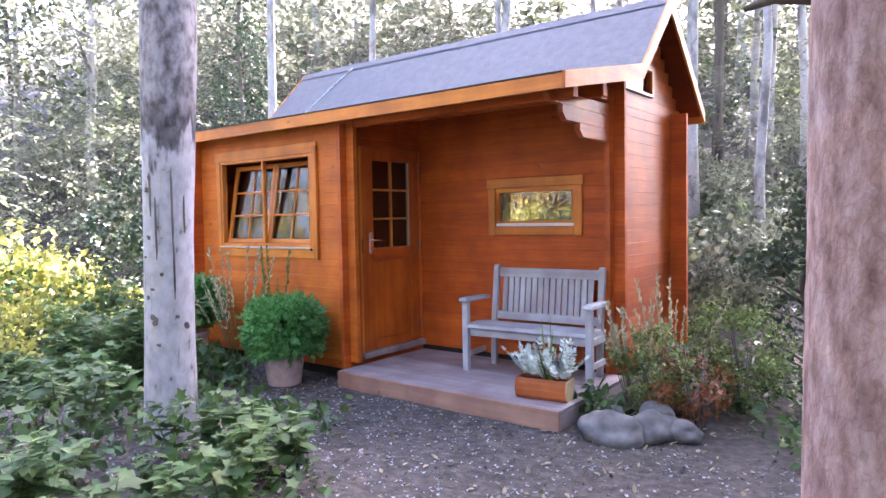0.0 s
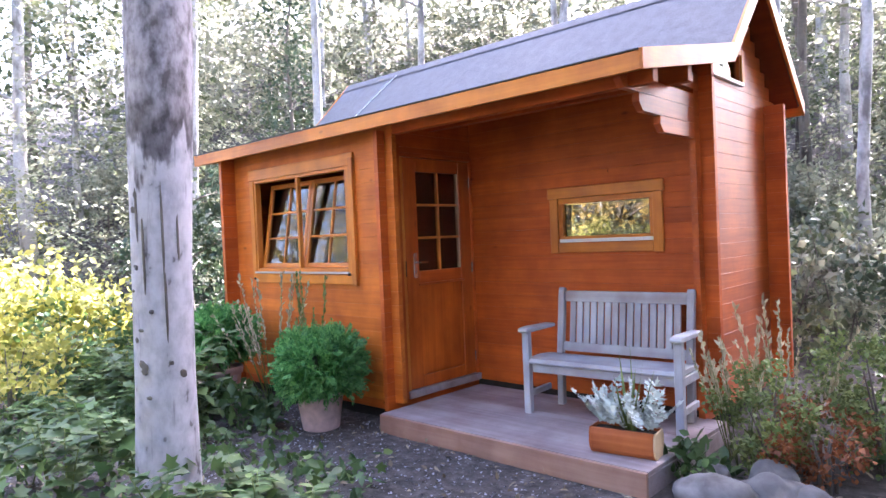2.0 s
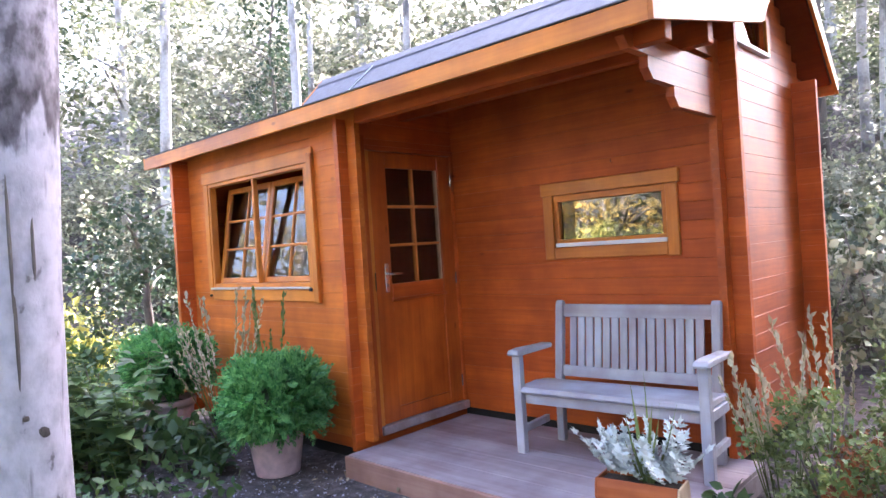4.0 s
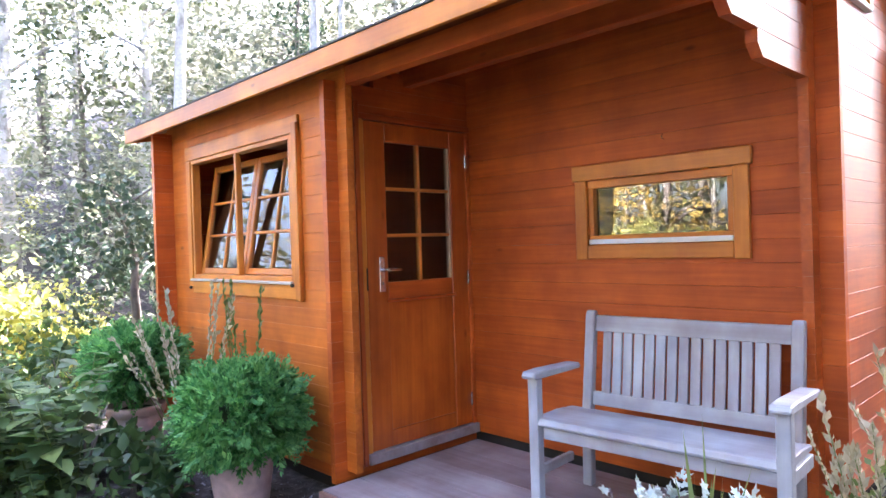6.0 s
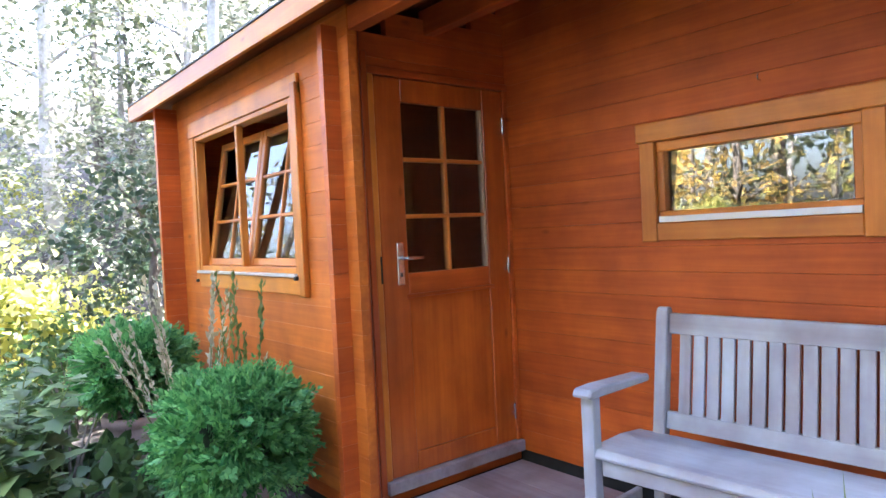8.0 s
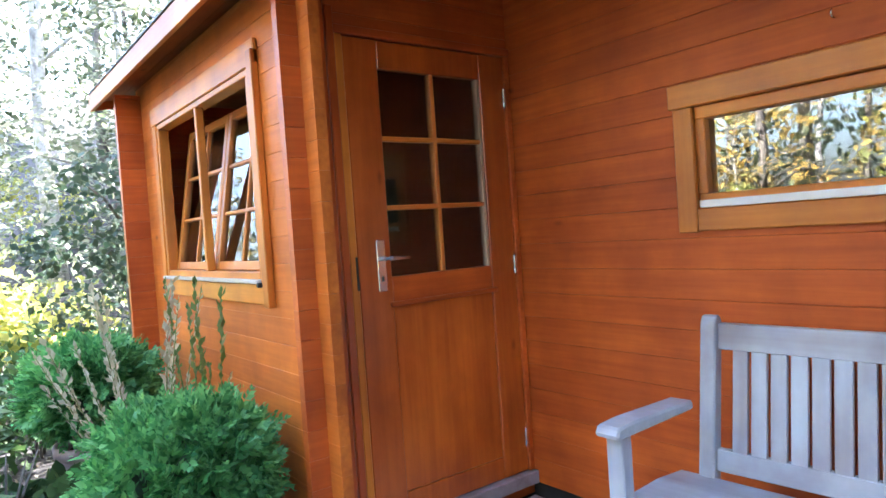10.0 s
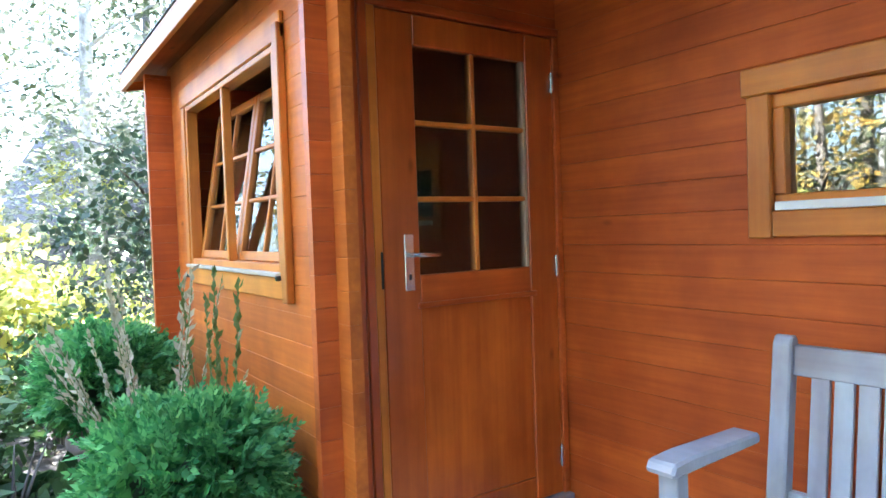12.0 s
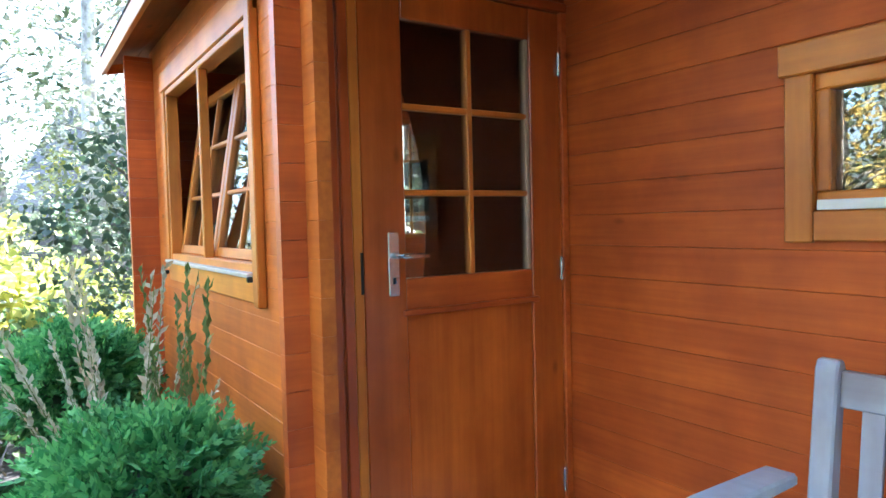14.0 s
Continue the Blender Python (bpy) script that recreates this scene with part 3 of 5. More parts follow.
w2 = thing("window_2", "narrow horizontal window in a yellow pine frame", "window", "structure")
x0, x1, z0, z1 = SW
part("casing_head", box(x0 - 0.085, x1 + 0.085, YB - 0.028, YB - 0.001, z1, z1 + 0.085), trim_x, w2)
part("casing_side", box(x0 - 0.07, x0 + 0.005, YB - 0.024, YB - 0.001, z0 - 0.085, z1 - 0.001), trim_z, w2)
part("casing_side", box(x1 - 0.005, x1 + 0.07, YB - 0.024, YB - 0.001, z0 - 0.085, z1 - 0.001), trim_z, w2)
part("casing_foot", box(x0 + 0.006, x1 - 0.006, YB - 0.022, YB - 0.001, z0 - 0.08, z0 - 0.001), trim_x, w2)
part("frame_head", box(x0, x1, YB, YB + 0.07, z1 - 0.045, z1 - 0.001), trim_x, w2)
part("frame_foot", box(x0, x1, YB + 0.01, YB + 0.07, z0, z0 + 0.05), trim_x, w2)
part("frame_side", box(x0, x0 + 0.04, YB, YB + 0.07, z0 + 0.05, z1 - 0.045), trim_z, w2)
part("frame_side", box(x1 - 0.04, x1, YB, YB + 0.07, z0 + 0.05, z1 - 0.045), trim_z, w2)
part("window_sill", box(x0 + 0.012, x1 - 0.012, YB - 0.014, YB + 0.012, z0 + 0.001, z0 + 0.028, 0.002), white_paint, w2, "white sill strip")
g = part("pane", box(x0 + 0.04, x1 - 0.04, YB + 0.03, YB + 0.034, z0 + 0.05, z1 - 0.045, 0), glass, w2)
g.visible_shadow = False
# added black sheet: the room's darkness behind the glass as a colour
part("blind", box(x0 + 0.03, x1 - 0.03, YB + 0.075, YB + 0.08, z0 + 0.03, z1 - 0.03, 0), dark_void, w2, "near-black sheet standing in for the unlit room")

w3 = thing("window_3", "barred end window with bright woodland behind", "window", "structure")
y0, y1, z0, z1 = BW
part("frame_head", box(XL - 0.06, XL + 0.02, y0, y1, z1 - 0.03, z1), trim_y, w3)
part("frame_foot", box(XL - 0.06, XL + 0.04, y0, y1, z0, z0 + 0.03), trim_y, w3)
for a in (y0, y1 - 0.03, 0.5 * (y0 + y1) - 0.02):
    part("frame_side", box(XL - 0.06, XL + 0.02, a, a + 0.035, z0 + 0.03, z1 - 0.03), trim_z, w3)
for h in (0, 1):
    a, b = (y0 + 0.03, 0.5 * (y0 + y1) - 0.02) if h == 0 else (0.5 * (y0 + y1) + 0.015, y1 - 0.03)
    part("glazing_bar", box(XL - 0.03, XL - 0.01, 0.5 * (a + b) - 0.009, 0.5 * (a + b) + 0.009, z0 + 0.03, z1 - 0.03, 0.003), trim_z, w3)
    for j in (1, 2):
        zz = z0 + 0.03 + (z1 - z0 - 0.06) * j / 3
        part("glazing_bar", box(XL - 0.031, XL - 0.009, a, b, zz - 0.009, zz + 0.009, 0.003), trim_y, w3)
    g = part("pane", box(XL - 0.022, XL - 0.018, a, b, z0 + 0.03, z1 - 0.03, 0), glass, w3)
    g.visible_shadow = False

w4 = thing("window_4", "small dark gable window with a white sill", "window", "structure")
part("pane", box(XR - 0.03, XR - 0.025, GW[0], GW[1], GW[2], GW[3], 0), glass, w4)
# added black sheet in place of the unlit loft
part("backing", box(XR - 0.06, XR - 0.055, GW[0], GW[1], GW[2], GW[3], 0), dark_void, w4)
part("window_sill", box(XR - 0.02, XR + 0.03, GW[0] - 0.12, GW[1] + 0.02, GW[2] - 0.03, GW[2]), white_paint, w4)
part("casing_side", box(XR + 0.002, XR + 0.022, GW[1], GW[1] + 0.06, GW[2], GW[3] + 0.05), trim_z, w4)
part("casing_head", box(XR + 0.002, XR + 0.022, GW[0], GW[1], GW[3], GW[3] + 0.05), trim_y, w4)

# ---- door, closed ----
hk = thing("wall_hook", "tiny pale metal hook screwed to the porch wall", "hook")
part("shank", tube([(1.40, YB - 0.002, 1.70), (1.40, YB - 0.02, 1.70), (1.40, YB - 0.025, 1.712), (1.40, YB - 0.018, 1.725)], [0.003, 0.003, 0.003, 0.002], 6), steel, hk)
dr = thing("door_1", "closed orange wooden door with six barred glass panes", "door", "structure")
y0, y1, z0, z1 = DOOR
part("frame_side", box(-0.06, 0.012, y0, y0 + 0.035, 0.0, z1 - 0.035), trim_z, dr)
part("frame_side", box(-0.06, 0.012, 1.015, y1 - 0.002, 0.0, z1 - 0.035), log_x, dr)
part("frame_head", box(-0.06, 0.014, y0, y1, z1 - 0.035, z1), log_y, dr)
part("sill", box(-0.07, 0.035, y0, y1, -0.06, 0.0), deck_wood, dr, "worn wooden threshold")
a0, a1 = y0 + 0.038, 1.012
t0, t1, pz0, pz1 = 0.004, 1.925, 0.978, 1.812
py0, py1 = 0.332, 0.866
part("stile", box(-0.04, 0.004, a0, py0, t0, t1), door_z, dr)
part("stile", box(-0.04, 0.004, py1, a1, t0, t1), door_z, dr)
part("top_rail", box(-0.04, 0.003, py0, py1, pz1, t1), door_z, dr)
part("lock_rail", box(-0.04, 0.003, py0, py1, 0.86, pz0), log_y, dr)
part("kick_panel", box(-0.032, -0.004, py0, py1, 0.1, 0.86), door_z, dr)
part("bottom_rail", box(-0.04, 0.003, py0, py1, t0, 0.1), door_z, dr)
part("drip_strip", box(0.003, 0.02, py0 - 0.02, py1 + 0.02, 0.858, 0.878, 0.004), log_y, dr)
for i in range(2):
    for j in range(3):
        u0, u1 = py0 + (py1 - py0) * i / 2, py0 + (py1 - py0) * (i + 1) / 2
        v0, v1 = pz0 + (pz1 - pz0) * j / 3, pz0 + (pz1 - pz0) * (j + 1) / 3
        g = part("pane", box(-0.02, -0.016, u0, u1, v0, v1, 0), glass, dr)
        g.visible_shadow = False
part("glazing_bar", box(-0.034, 0.0, 0.5 * (py0 + py1) - 0.011, 0.5 * (py0 + py1) + 0.011, pz0, pz1, 0.004), trim_z, dr)
for j in (1, 2):
    v = pz0 + (pz1 - pz0) * j / 3
    part("glazing_bar", box(-0.033, -0.001, py0, py1, v - 0.01, v + 0.01, 0.004), trim_y, dr)
part("glazing_bead", box(-0.03, 0.0, py1 - 0.018, py1 - 0.001, pz0, pz1, 0.004), edge_wood, dr, "pale bare wood edge")
hd = part("door_handle", box(0.005, 0.013, 0.262, 0.302, 0.925, 1.13, 0.003), steel, dr, "brushed steel plate and lever")
lv = part("lever", tube([(0.012, 0.282, 1.055), (0.05, 0.282, 1.055), (0.058, 0.292, 1.055), (0.058, 0.385, 1.052)], [0.009, 0.009, 0.009, 0.007], 8), steel, hd)
part("keyhole", box(0.012, 0.0145, 0.277, 0.287, 0.965, 0.985, 0), black_metal, hd)
part("strike_plate", box(0.013, 0.016, 0.163, 0.172, 0.94, 1.07, 0), black_metal, dr)
for zz in (0.12, 0.93, 1.69):
    part("hinge", box(0.005, 0.018, 0.995, 1.01, zz, zz + 0.09, 0.004), steel, dr)

# ---- porch deck ----
dk = thing("porch_deck", "low weathered greyish wooden porch deck", "deck", "structure")
DX1, DY0, DZ = 2.25, -0.21, -0.09
nb = 5
for i in range(nb):
    ya, yb = DY0 + (YB - 0.06 - DY0) * i / nb, DY0 + (YB - 0.06 - DY0) * (i + 1) / nb
    part("deck_board", box(0.06, DX1, ya + 0.001, yb - 0.001, DZ - 0.025, DZ, 0.002), deck_wood, dk)
part("front_board", box(0.06, DX1, DY0 - 0.025, DY0 - 0.001, -0.24, DZ - 0.003), edge_board, dk, "worn reddish front board")
part("side_board", box(DX1 - 0.025, DX1 - 0.001, DY0, YB - 0.06, -0.24, DZ - 0.028), deck_wood, dk)
# bearers coloured near-black for the shade below the deck
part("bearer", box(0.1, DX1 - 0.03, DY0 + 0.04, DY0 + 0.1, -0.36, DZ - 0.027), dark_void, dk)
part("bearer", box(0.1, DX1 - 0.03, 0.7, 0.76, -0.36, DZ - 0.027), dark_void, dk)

# ---- things on the porch ----
def garden_bench(at, rz):
    b = thing("garden_bench", "grey painted wooden garden bench with slatted back", "bench", at=at, rz=rz)
    w = 0.598  # half width over the legs
    part("seat", prism([(-0.225, 0.385), (-0.21, 0.412), (0.0, 0.415), (0.15, 0.40), (0.15, 0.375), (-0.21, 0.372)], -w + 0.0, w - 0.04, "x", 0.005), bench_paint, b)
    part("front_rail", box(-w + 0.05, w - 0.05, -0.2, -0.175, 0.31, 0.371), bench_paint, b)
    for s in (-1, 1):
        x = s * (w - 0.028) - 0.018
        part("leg", box(x - 0.028, x + 0.028, -0.225, -0.175, 0.0, 0.605), bench_paint_z, b)
        part("back_leg", prism([(0.12, 0.0), (0.17, 0.0), (0.18, 0.38), (0.245, 0.885), (0.235, 0.907), (0.21, 0.907), (0.197, 0.885), (0.13, 0.38)], s * 0.502 - 0.026, s * 0.502 + 0.026, "x", 0.005), bench_paint_z, b)
        part("armrest", prism([(-0.262, 0.616), (-0.247, 0.642), (-0.16, 0.646), (0.165, 0.634), (0.165, 0.604), (-0.247, 0.606)], x - 0.042, x + 0.04, "x", 0.007), bench_paint, b)
        part("side_rail", box(x - 0.015, x + 0.015, -0.175, 0.13, 0.31, 0.368), bench_paint, b)
        part("stretcher", box(x - 0.014, x + 0.014, -0.175, 0.12, 0.12, 0.165), bench_paint, b)

    def bk(z):
        return 0.15 + (z - 0.38) * 0.13
    for z0, z1 in ((0.420, 0.488), (0.80, 0.882)):
        part("back_rail", prism([(bk(z0), z0), (bk(z1), z1), (bk(z1) + 0.028, z1), (bk(z0) + 0.028, z0)], -0.477, 0.477, "x", 0.003), bench_paint, b)
    n = 15
    for i in range(n):
        x = -0.406 + 0.812 * i / (n - 1)
        z0, z1 = 0.486, 0.802
        part("back_slat", prism([(bk(z0) + 0.003, z0), (bk(z1) + 0.003, z1), (bk(z1) + 0.019, z1), (bk(z0) + 0.019, z0)], x - 0.0235, x + 0.0235, "x", 0.002), bench_paint_z, b)
    return b


garden_bench((1.575, 0.668, DZ), 3.5)


# ---- leaves ----
def rng(seed):
    return np.random.RandomState(seed)


LEAF = np.array([(0, 0, 0), (0.28, 0.30, 0.06), (0.22, 0.65, 0.05), (0, 1, -0.06), (-0.22, 0.65, 0.05), (-0.28, 0.30, 0.06)])
LEAF_F = np.array([(0, 1, 2, 3), (0, 3, 4, 5)])
KITE = np.array([(0, 0, 0), (0.34, 0.45, 0.08), (0, 1, 0), (-0.34, 0.45, 0.08)])
KITE_F = np.array([(0, 1, 2), (0, 2, 3)])
LOBED = np.array([(0, 0, 0), (0.42, 0.05, 0.05), (0.28, 0.32, 0), (0.55, 0.62, 0.06), (0.2, 0.66, 0), (0, 1.05, -0.05), (-0.2, 0.66, 0), (-0.55, 0.62, 0.06), (-0.28, 0.32, 0), (-0.42, 0.05, 0.05)])
LOBED_F = np.array([(0, 1, 2, 3, 4, 5), (0, 5, 6, 7, 8, 9)])
STRAP = np.array([(0.5, 0, 0), (0.4, 0.5, 0.03), (0, 1, 0.0), (-0.4, 0.5, 0.03), (-0.5, 0, 0)])
STRAP_F = np.array([(0, 1, 2, 3, 4)])


def leaf_mesh(name, pos, size, seed, shape=KITE, faces=KITE_F, up=0.5, width=1.0, dirs=None, normals=None):
    """One mesh of many leaves at the places pos, each turned its own way."""
    r = rng(seed)
    n = len(pos)
    d = r.normal(size=(n, 3)) if dirs is None else np.array(dirs, float)
    d /= np.linalg.norm(d, axis=1)[:, None] + 1e-9
    nrm = r.normal(size=(n, 3)) * (1 - up) + np.array((0, 0, up * 1.5))
    if normals is not None:
        nrm = np.array(normals, float) + 0.25 * r.normal(size=(n, 3))
    s = np.cross(d, nrm)
    s /= np.linalg.norm(s, axis=1)[:, None] + 1e-9
    u = np.cross(s, d)
    sz = (np.ones(n) * size) * r.uniform(0.6, 1.3, n)
    v = (pos[:, None, :] + sz[:, None, None] * (width * shape[None, :, 0, None] * s[:, None, :] + shape[None, :, 1, None] * d[:, None, :] + shape[None, :, 2, None] * u[:, None, :])).reshape(-1, 3)
    k, fn = len(shape), faces.shape[1]
    f = (faces[None] + (np.arange(n) * k)[:, None, None]).reshape(-1, fn)
    me = bpy.data.meshes.new(name)
    me.vertices.add(len(v))
    me.vertices.foreach_set("co", v.ravel())
    me.loops.add(f.size)
    me.loops.foreach_set("vertex_index", f.ravel().astype(np.int32))
    me.polygons.add(len(f))
    me.polygons.foreach_set("loop_start", (np.arange(len(f)) * fn).astype(np.int32))
    me.polygons.foreach_set("loop_total", np.full(len(f), fn, np.int32))
    me.update(calc_edges=True)
    return me


def leaves(name, pos, size, seed, material, parent=None, **kw):
    me = leaf_mesh(name, pos, size, seed, **kw)
    me.materials.append(material)
    ob = new(name, me)
    ob.parent = parent
    return ob


def cloud(seed, n, clumps, c, rad, flat=1.0):
    """Places for n leaves, bunched into clumps inside an ellipsoid of radii rad round c."""
    r = rng(seed)
    q = r.normal(size=(clumps, 3))
    q /= np.linalg.norm(q, axis=1)[:, None]
    q *= r.uniform(0.25, 1.0, (clumps, 1)) ** 0.5
    k = r.randint(0, clumps, n)
    spread = 1.1 / clumps ** 0.4
    return np.array(c) + np.array(rad) * (q[k] + r.normal(size=(n, 3)) * spread * np.array((0.5, 0.5, 0.4 * flat)))


# ---- potted plants ----
def plant_pot(name, label, at, r0, r1, h, material, group=""):
    p = thing(name, label, "pot", at=at, group=group)
    part("pot_body", lathe([(r0, 0), (r0 * 1.02, 0.01), (r1 * 0.97, h * 0.8), (r1 * 0.97, h * 0.82), (r1 * 1.06, h * 0.83), (r1 * 1.08, h * 0.97), (r1 * 1.05, h), (r1 * 0.94, h), (r1 * 0.9, h * 0.9)], 28), material, p)
    part("soil", lathe([(r1 * 0.88, h * 0.88), (r1 * 0.5, h * 0.91), (0.01, h * 0.92)], 20), soil, p)
    return p


def thuja_bush(label, at, rad, n, seed, flat=0.0):
    """A clipped conifer bush: many flat feathery sprays standing off a ball of twigs."""
    b = thing("conifer_bush", label, "bush", at=at, group="potted conifers")
    r = rng(seed)
    d = r.normal(size=(n, 3))
    d /= np.linalg.norm(d, axis=1)[:, None]
    d = d[d[:, 2] > -0.8]
    q = d / (np.abs(d) ** 3).sum(1)[:, None] ** (1 / 3)  # clipped, a little boxy
    lump = np.array([1 + 0.20 * noise.noise(Vector(v) * 3.6 + Vector((seed, 0, 0))) for v in d])
    base = q * np.array(rad) * lump[:, None] * r.uniform(0.78, 1.0, (len(d), 1))
    pos, dirs, nrms = [], [], []
    for p0, dd in zip(base, d):
        out = dd + r.normal(size=3) * 0.5 + np.array((0, 0, 0.05))
        out /= np.linalg.norm(out)
        side = np.cross(out, r.normal(size=3))
        side /= np.linalg.norm(side)
        up = np.cross(side, out)
        ln = 0.125 * r.uniform(0.7, 1.3)
        for k in range(7):
            p1 = p0 + out * ln * k / 7 - up * 0.012 * (k / 6) ** 2
            for sg in (-1, 1):
                pos.append(p1)
                dirs.append(out * 0.8 + sg * side * (1.0 - k / 10))
                nrms.append(up)
        pos.append(p0 + out * ln * 0.9)
        dirs.append(out)
        nrms.append(up)
    leaves("sprays", np.array(pos), np.array([0.060 * (1 - 0.09 * ((i % 15) // 2)) for i in range(len(pos))]), seed + 1, leaf_thuja, b, width=0.72, dirs=dirs, normals=nrms)
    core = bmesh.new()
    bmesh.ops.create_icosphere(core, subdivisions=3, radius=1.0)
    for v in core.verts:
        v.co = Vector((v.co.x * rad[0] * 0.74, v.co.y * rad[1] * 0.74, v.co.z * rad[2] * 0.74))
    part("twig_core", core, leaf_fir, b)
    part("stem", tube([(0, 0, -rad[2] - 0.12), (0, 0, -rad[2] * 0.4)], [0.022, 0.02]), bark_dark, b)
    return b


plant_pot("flower_pot", "pale terracotta pot with a round conifer bush", (-0.45, -0.41, GROUND), 0.145, 0.19, 0.32, terracotta, "terracotta pots")
thuja_bush("round clipped bright green conifer bush in a terracotta pot", (-0.42, -0.42, 0.275), (0.275, 0.275, 0.215), 1150, 5)
plant_pot("flower_pot", "pale terracotta pot standing by the far wall corner", (-1.85, -0.50, GROUND + 0.01), 0.145, 0.185, 0.36, terracotta, "terracotta pots")
thuja_bush("round darker conifer bush in a terracotta pot", (-1.88, -0.485, 0.41), (0.265, 0.265, 0.205), 1100, 9)


def flower_box():
    b = thing("log_planter", "small orange stained log trough holding silvery plants", "planter", at=(2.01, 0.015, DZ), rz=8)
    w, d, h = 0.195, 0.09, 0.155
    side = [(-d * 0.62, 0.0), (-d * 0.9, 0.03), (-d, 0.075), (-d * 0.95, 0.12), (-d * 0.8, h)]
    prof = side + [(-d * 0.62, h), (-d * 0.62, h - 0.04), (d * 0.62, h - 0.04), (d * 0.62, h)] + [(-y, z) for y, z in side[::-1]]
    part("trough", prism(prof, -w, w - 0.012, "x", 0.003), planter_wood, b)
    rim = side + [(-y, z) for y, z in side[::-1]]
    part("cut_end", prism(rim, w - 0.0115, w, "x", 0.003), edge_wood, b, "pale sawn end of the log")
    part("end_board", prism(rim, -w - 0.012, -w - 0.0005, "x", 0.003), planter_wood, b)
    part("soil", box(-w + 0.004, w - 0.016, -d * 0.61, d * 0.61, h - 0.039, h - 0.015, 0), soil, b)
    return b


flower_box()


def silver_plant(at, seed):
    p = thing("silver_plant", "silvery grey felted foliage plant with strap leaves", "plant", at=at)
    r = rng(seed)
    pos, dirs = [], []
    for c in ((-0.12, 0.0), (0.11, 0.0), (0.0, 0.02)):
        for k in range(22 if c[0] else 8):
            a, tilt = r.uniform(0, 6.28), r.uniform(0.05, 0.9)
            out = np.array((math.cos(a) * math.sin(tilt), math.sin(a) * math.sin(tilt), math.cos(tilt)))
            ln = r.uniform(0.17, 0.31) if c[0] else r.uniform(0.1, 0.16)
            side = np.cross(out, (0.2, 0.3, 1))
            side /= np.linalg.norm(side)
            for s in range(8):
                q = np.array((c[0], c[1], 0.0)) + out * ln * (0.2 + 0.8 * (s + 1) / 8)
                for sg in (-1, 1):
                    pos.append(q)
                    dirs.append(out * 0.6 + sg * side)
            pos.append(np.array((c[0], c[1], 0)) + out * ln)
            dirs.append(out)
    leaves("felted_leaves", np.array(pos), 0.046, seed, leaf_silver, p, shape=LOBED, faces=LOBED_F, up=0.3, width=0.6, dirs=dirs)
    pos, dirs, sz = [], [], []
    for k in range(16):
        a = r.uniform(0, 6.28)
        pos.append((0.02 + 0.02 * math.cos(a), 0.01, -0.01))
        dirs.append((0.38 * math.cos(a), 0.25 * math.sin(a), 1))
        sz.append(r.uniform(0.3, 0.5))
    leaves("strap_leaves", np.array(pos), np.array(sz), seed + 1, leaf_blade, p, shape=STRAP, faces=STRAP_F, up=0.0, width=0.045, dirs=dirs)
    return p


silver_plant((2.01, 0.015, DZ + 0.125), 3)


# ---- inside the cabin ----
rugs = thing("carpet", "dark blue carpet on the cabin floor", "carpet")
part("pile", box(-2.25, -0.85, 0.2, 2.4, FLOOR, FLOOR + 0.01, 0.003), carpet_blue, rugs)
rg = thing("rug", "faded blue and grey patterned rug inside the door", "rug")
part("pile", box(-0.72, -0.08, 0.2, 1.12, FLOOR, FLOOR + 0.008, 0.003), rug_mat, rg)
part("fringe", box(-0.72, -0.08, 1.121, 1.16, FLOOR, FLOOR + 0.004, 0), curtain_cloth, rg, "pale woven fringe")
tb = thing("side_table", "dark wooden table under the end window", "table")
part("tabletop", box(-2.05, -1.25, 0.6, 1.62, 0.535, 0.565), dark_wood, tb)
for x in (-2.0, -1.33):
    for y in (0.65, 1.54):
        part("leg", box(x, x + 0.05, y, y + 0.05, FLOOR + 0.01, 0.535), dark_wood, tb)
part("apron", box(-1.3, -1.28, 0.7, 1.54, 0.44, 0.535), dark_wood, tb)
bt = thing("water_bottle", "clear plastic water bottle on the table", "bottle", at=(-1.5, 1.13, 0.565))
part("bottle_body", lathe([(0.04, 0), (0.045, 0.02), (0.045, 0.16), (0.035, 0.2), (0.016, 0.24), (0.016, 0.28)], 16), clear_plastic, bt)
part("cap", lathe([(0.018, 0.281), (0.018, 0.3)], 12), white_paint, bt)
vs_ = thing("bud_vase", "small white porcelain vase with dark dried flowers", "vase", at=(-1.5, 1.27, 0.565))
part("vase_body", lathe([(0.02, 0), (0.032, 0.02), (0.03, 0.045), (0.014, 0.075), (0.016, 0.085)], 16), porcelain, vs_)
part("dried_flowers", tube([(0, 0, 0.08), (0.01, 0.015, 0.13)], [0.008, 0.014]), red_cloth, vs_)
ch = thing("armchair", "dark wooden armchair with red upholstered seat", "chair", at=(-1.45, 2.02, FLOOR + 0.01))
part("seat", box(-0.25, 0.25, -0.27, 0.27, 0.40, 0.48, 0.02), red_cloth, ch, "red cushion")
part("seat_frame", box(-0.26, 0.26, -0.26, 0.28, 0.34, 0.399), dark_wood, ch)
part("backrest", box(-0.25, 0.25, 0.25, 0.30, 0.5, 0.95, 0.02), dark_wood, ch)
for sx in (-0.27, 0.23):
    part("leg", box(sx, sx + 0.04, -0.29, -0.25, 0, 0.68), dark_wood, ch)
    part("leg", box(sx, sx + 0.04, 0.24, 0.28, 0, 0.50), dark_wood, ch)
    part("armrest", box(sx - 0.01, sx + 0.05, -0.32, 0.28, 0.68, 0.71), dark_wood, ch)
pc = thing("picture", "tall narrow dark green picture on the end wall", "picture")
part("canvas", box(XL + 0.002, XL + 0.03, 2.12, 2.36, 1.30, 1.98), canvas, pc)
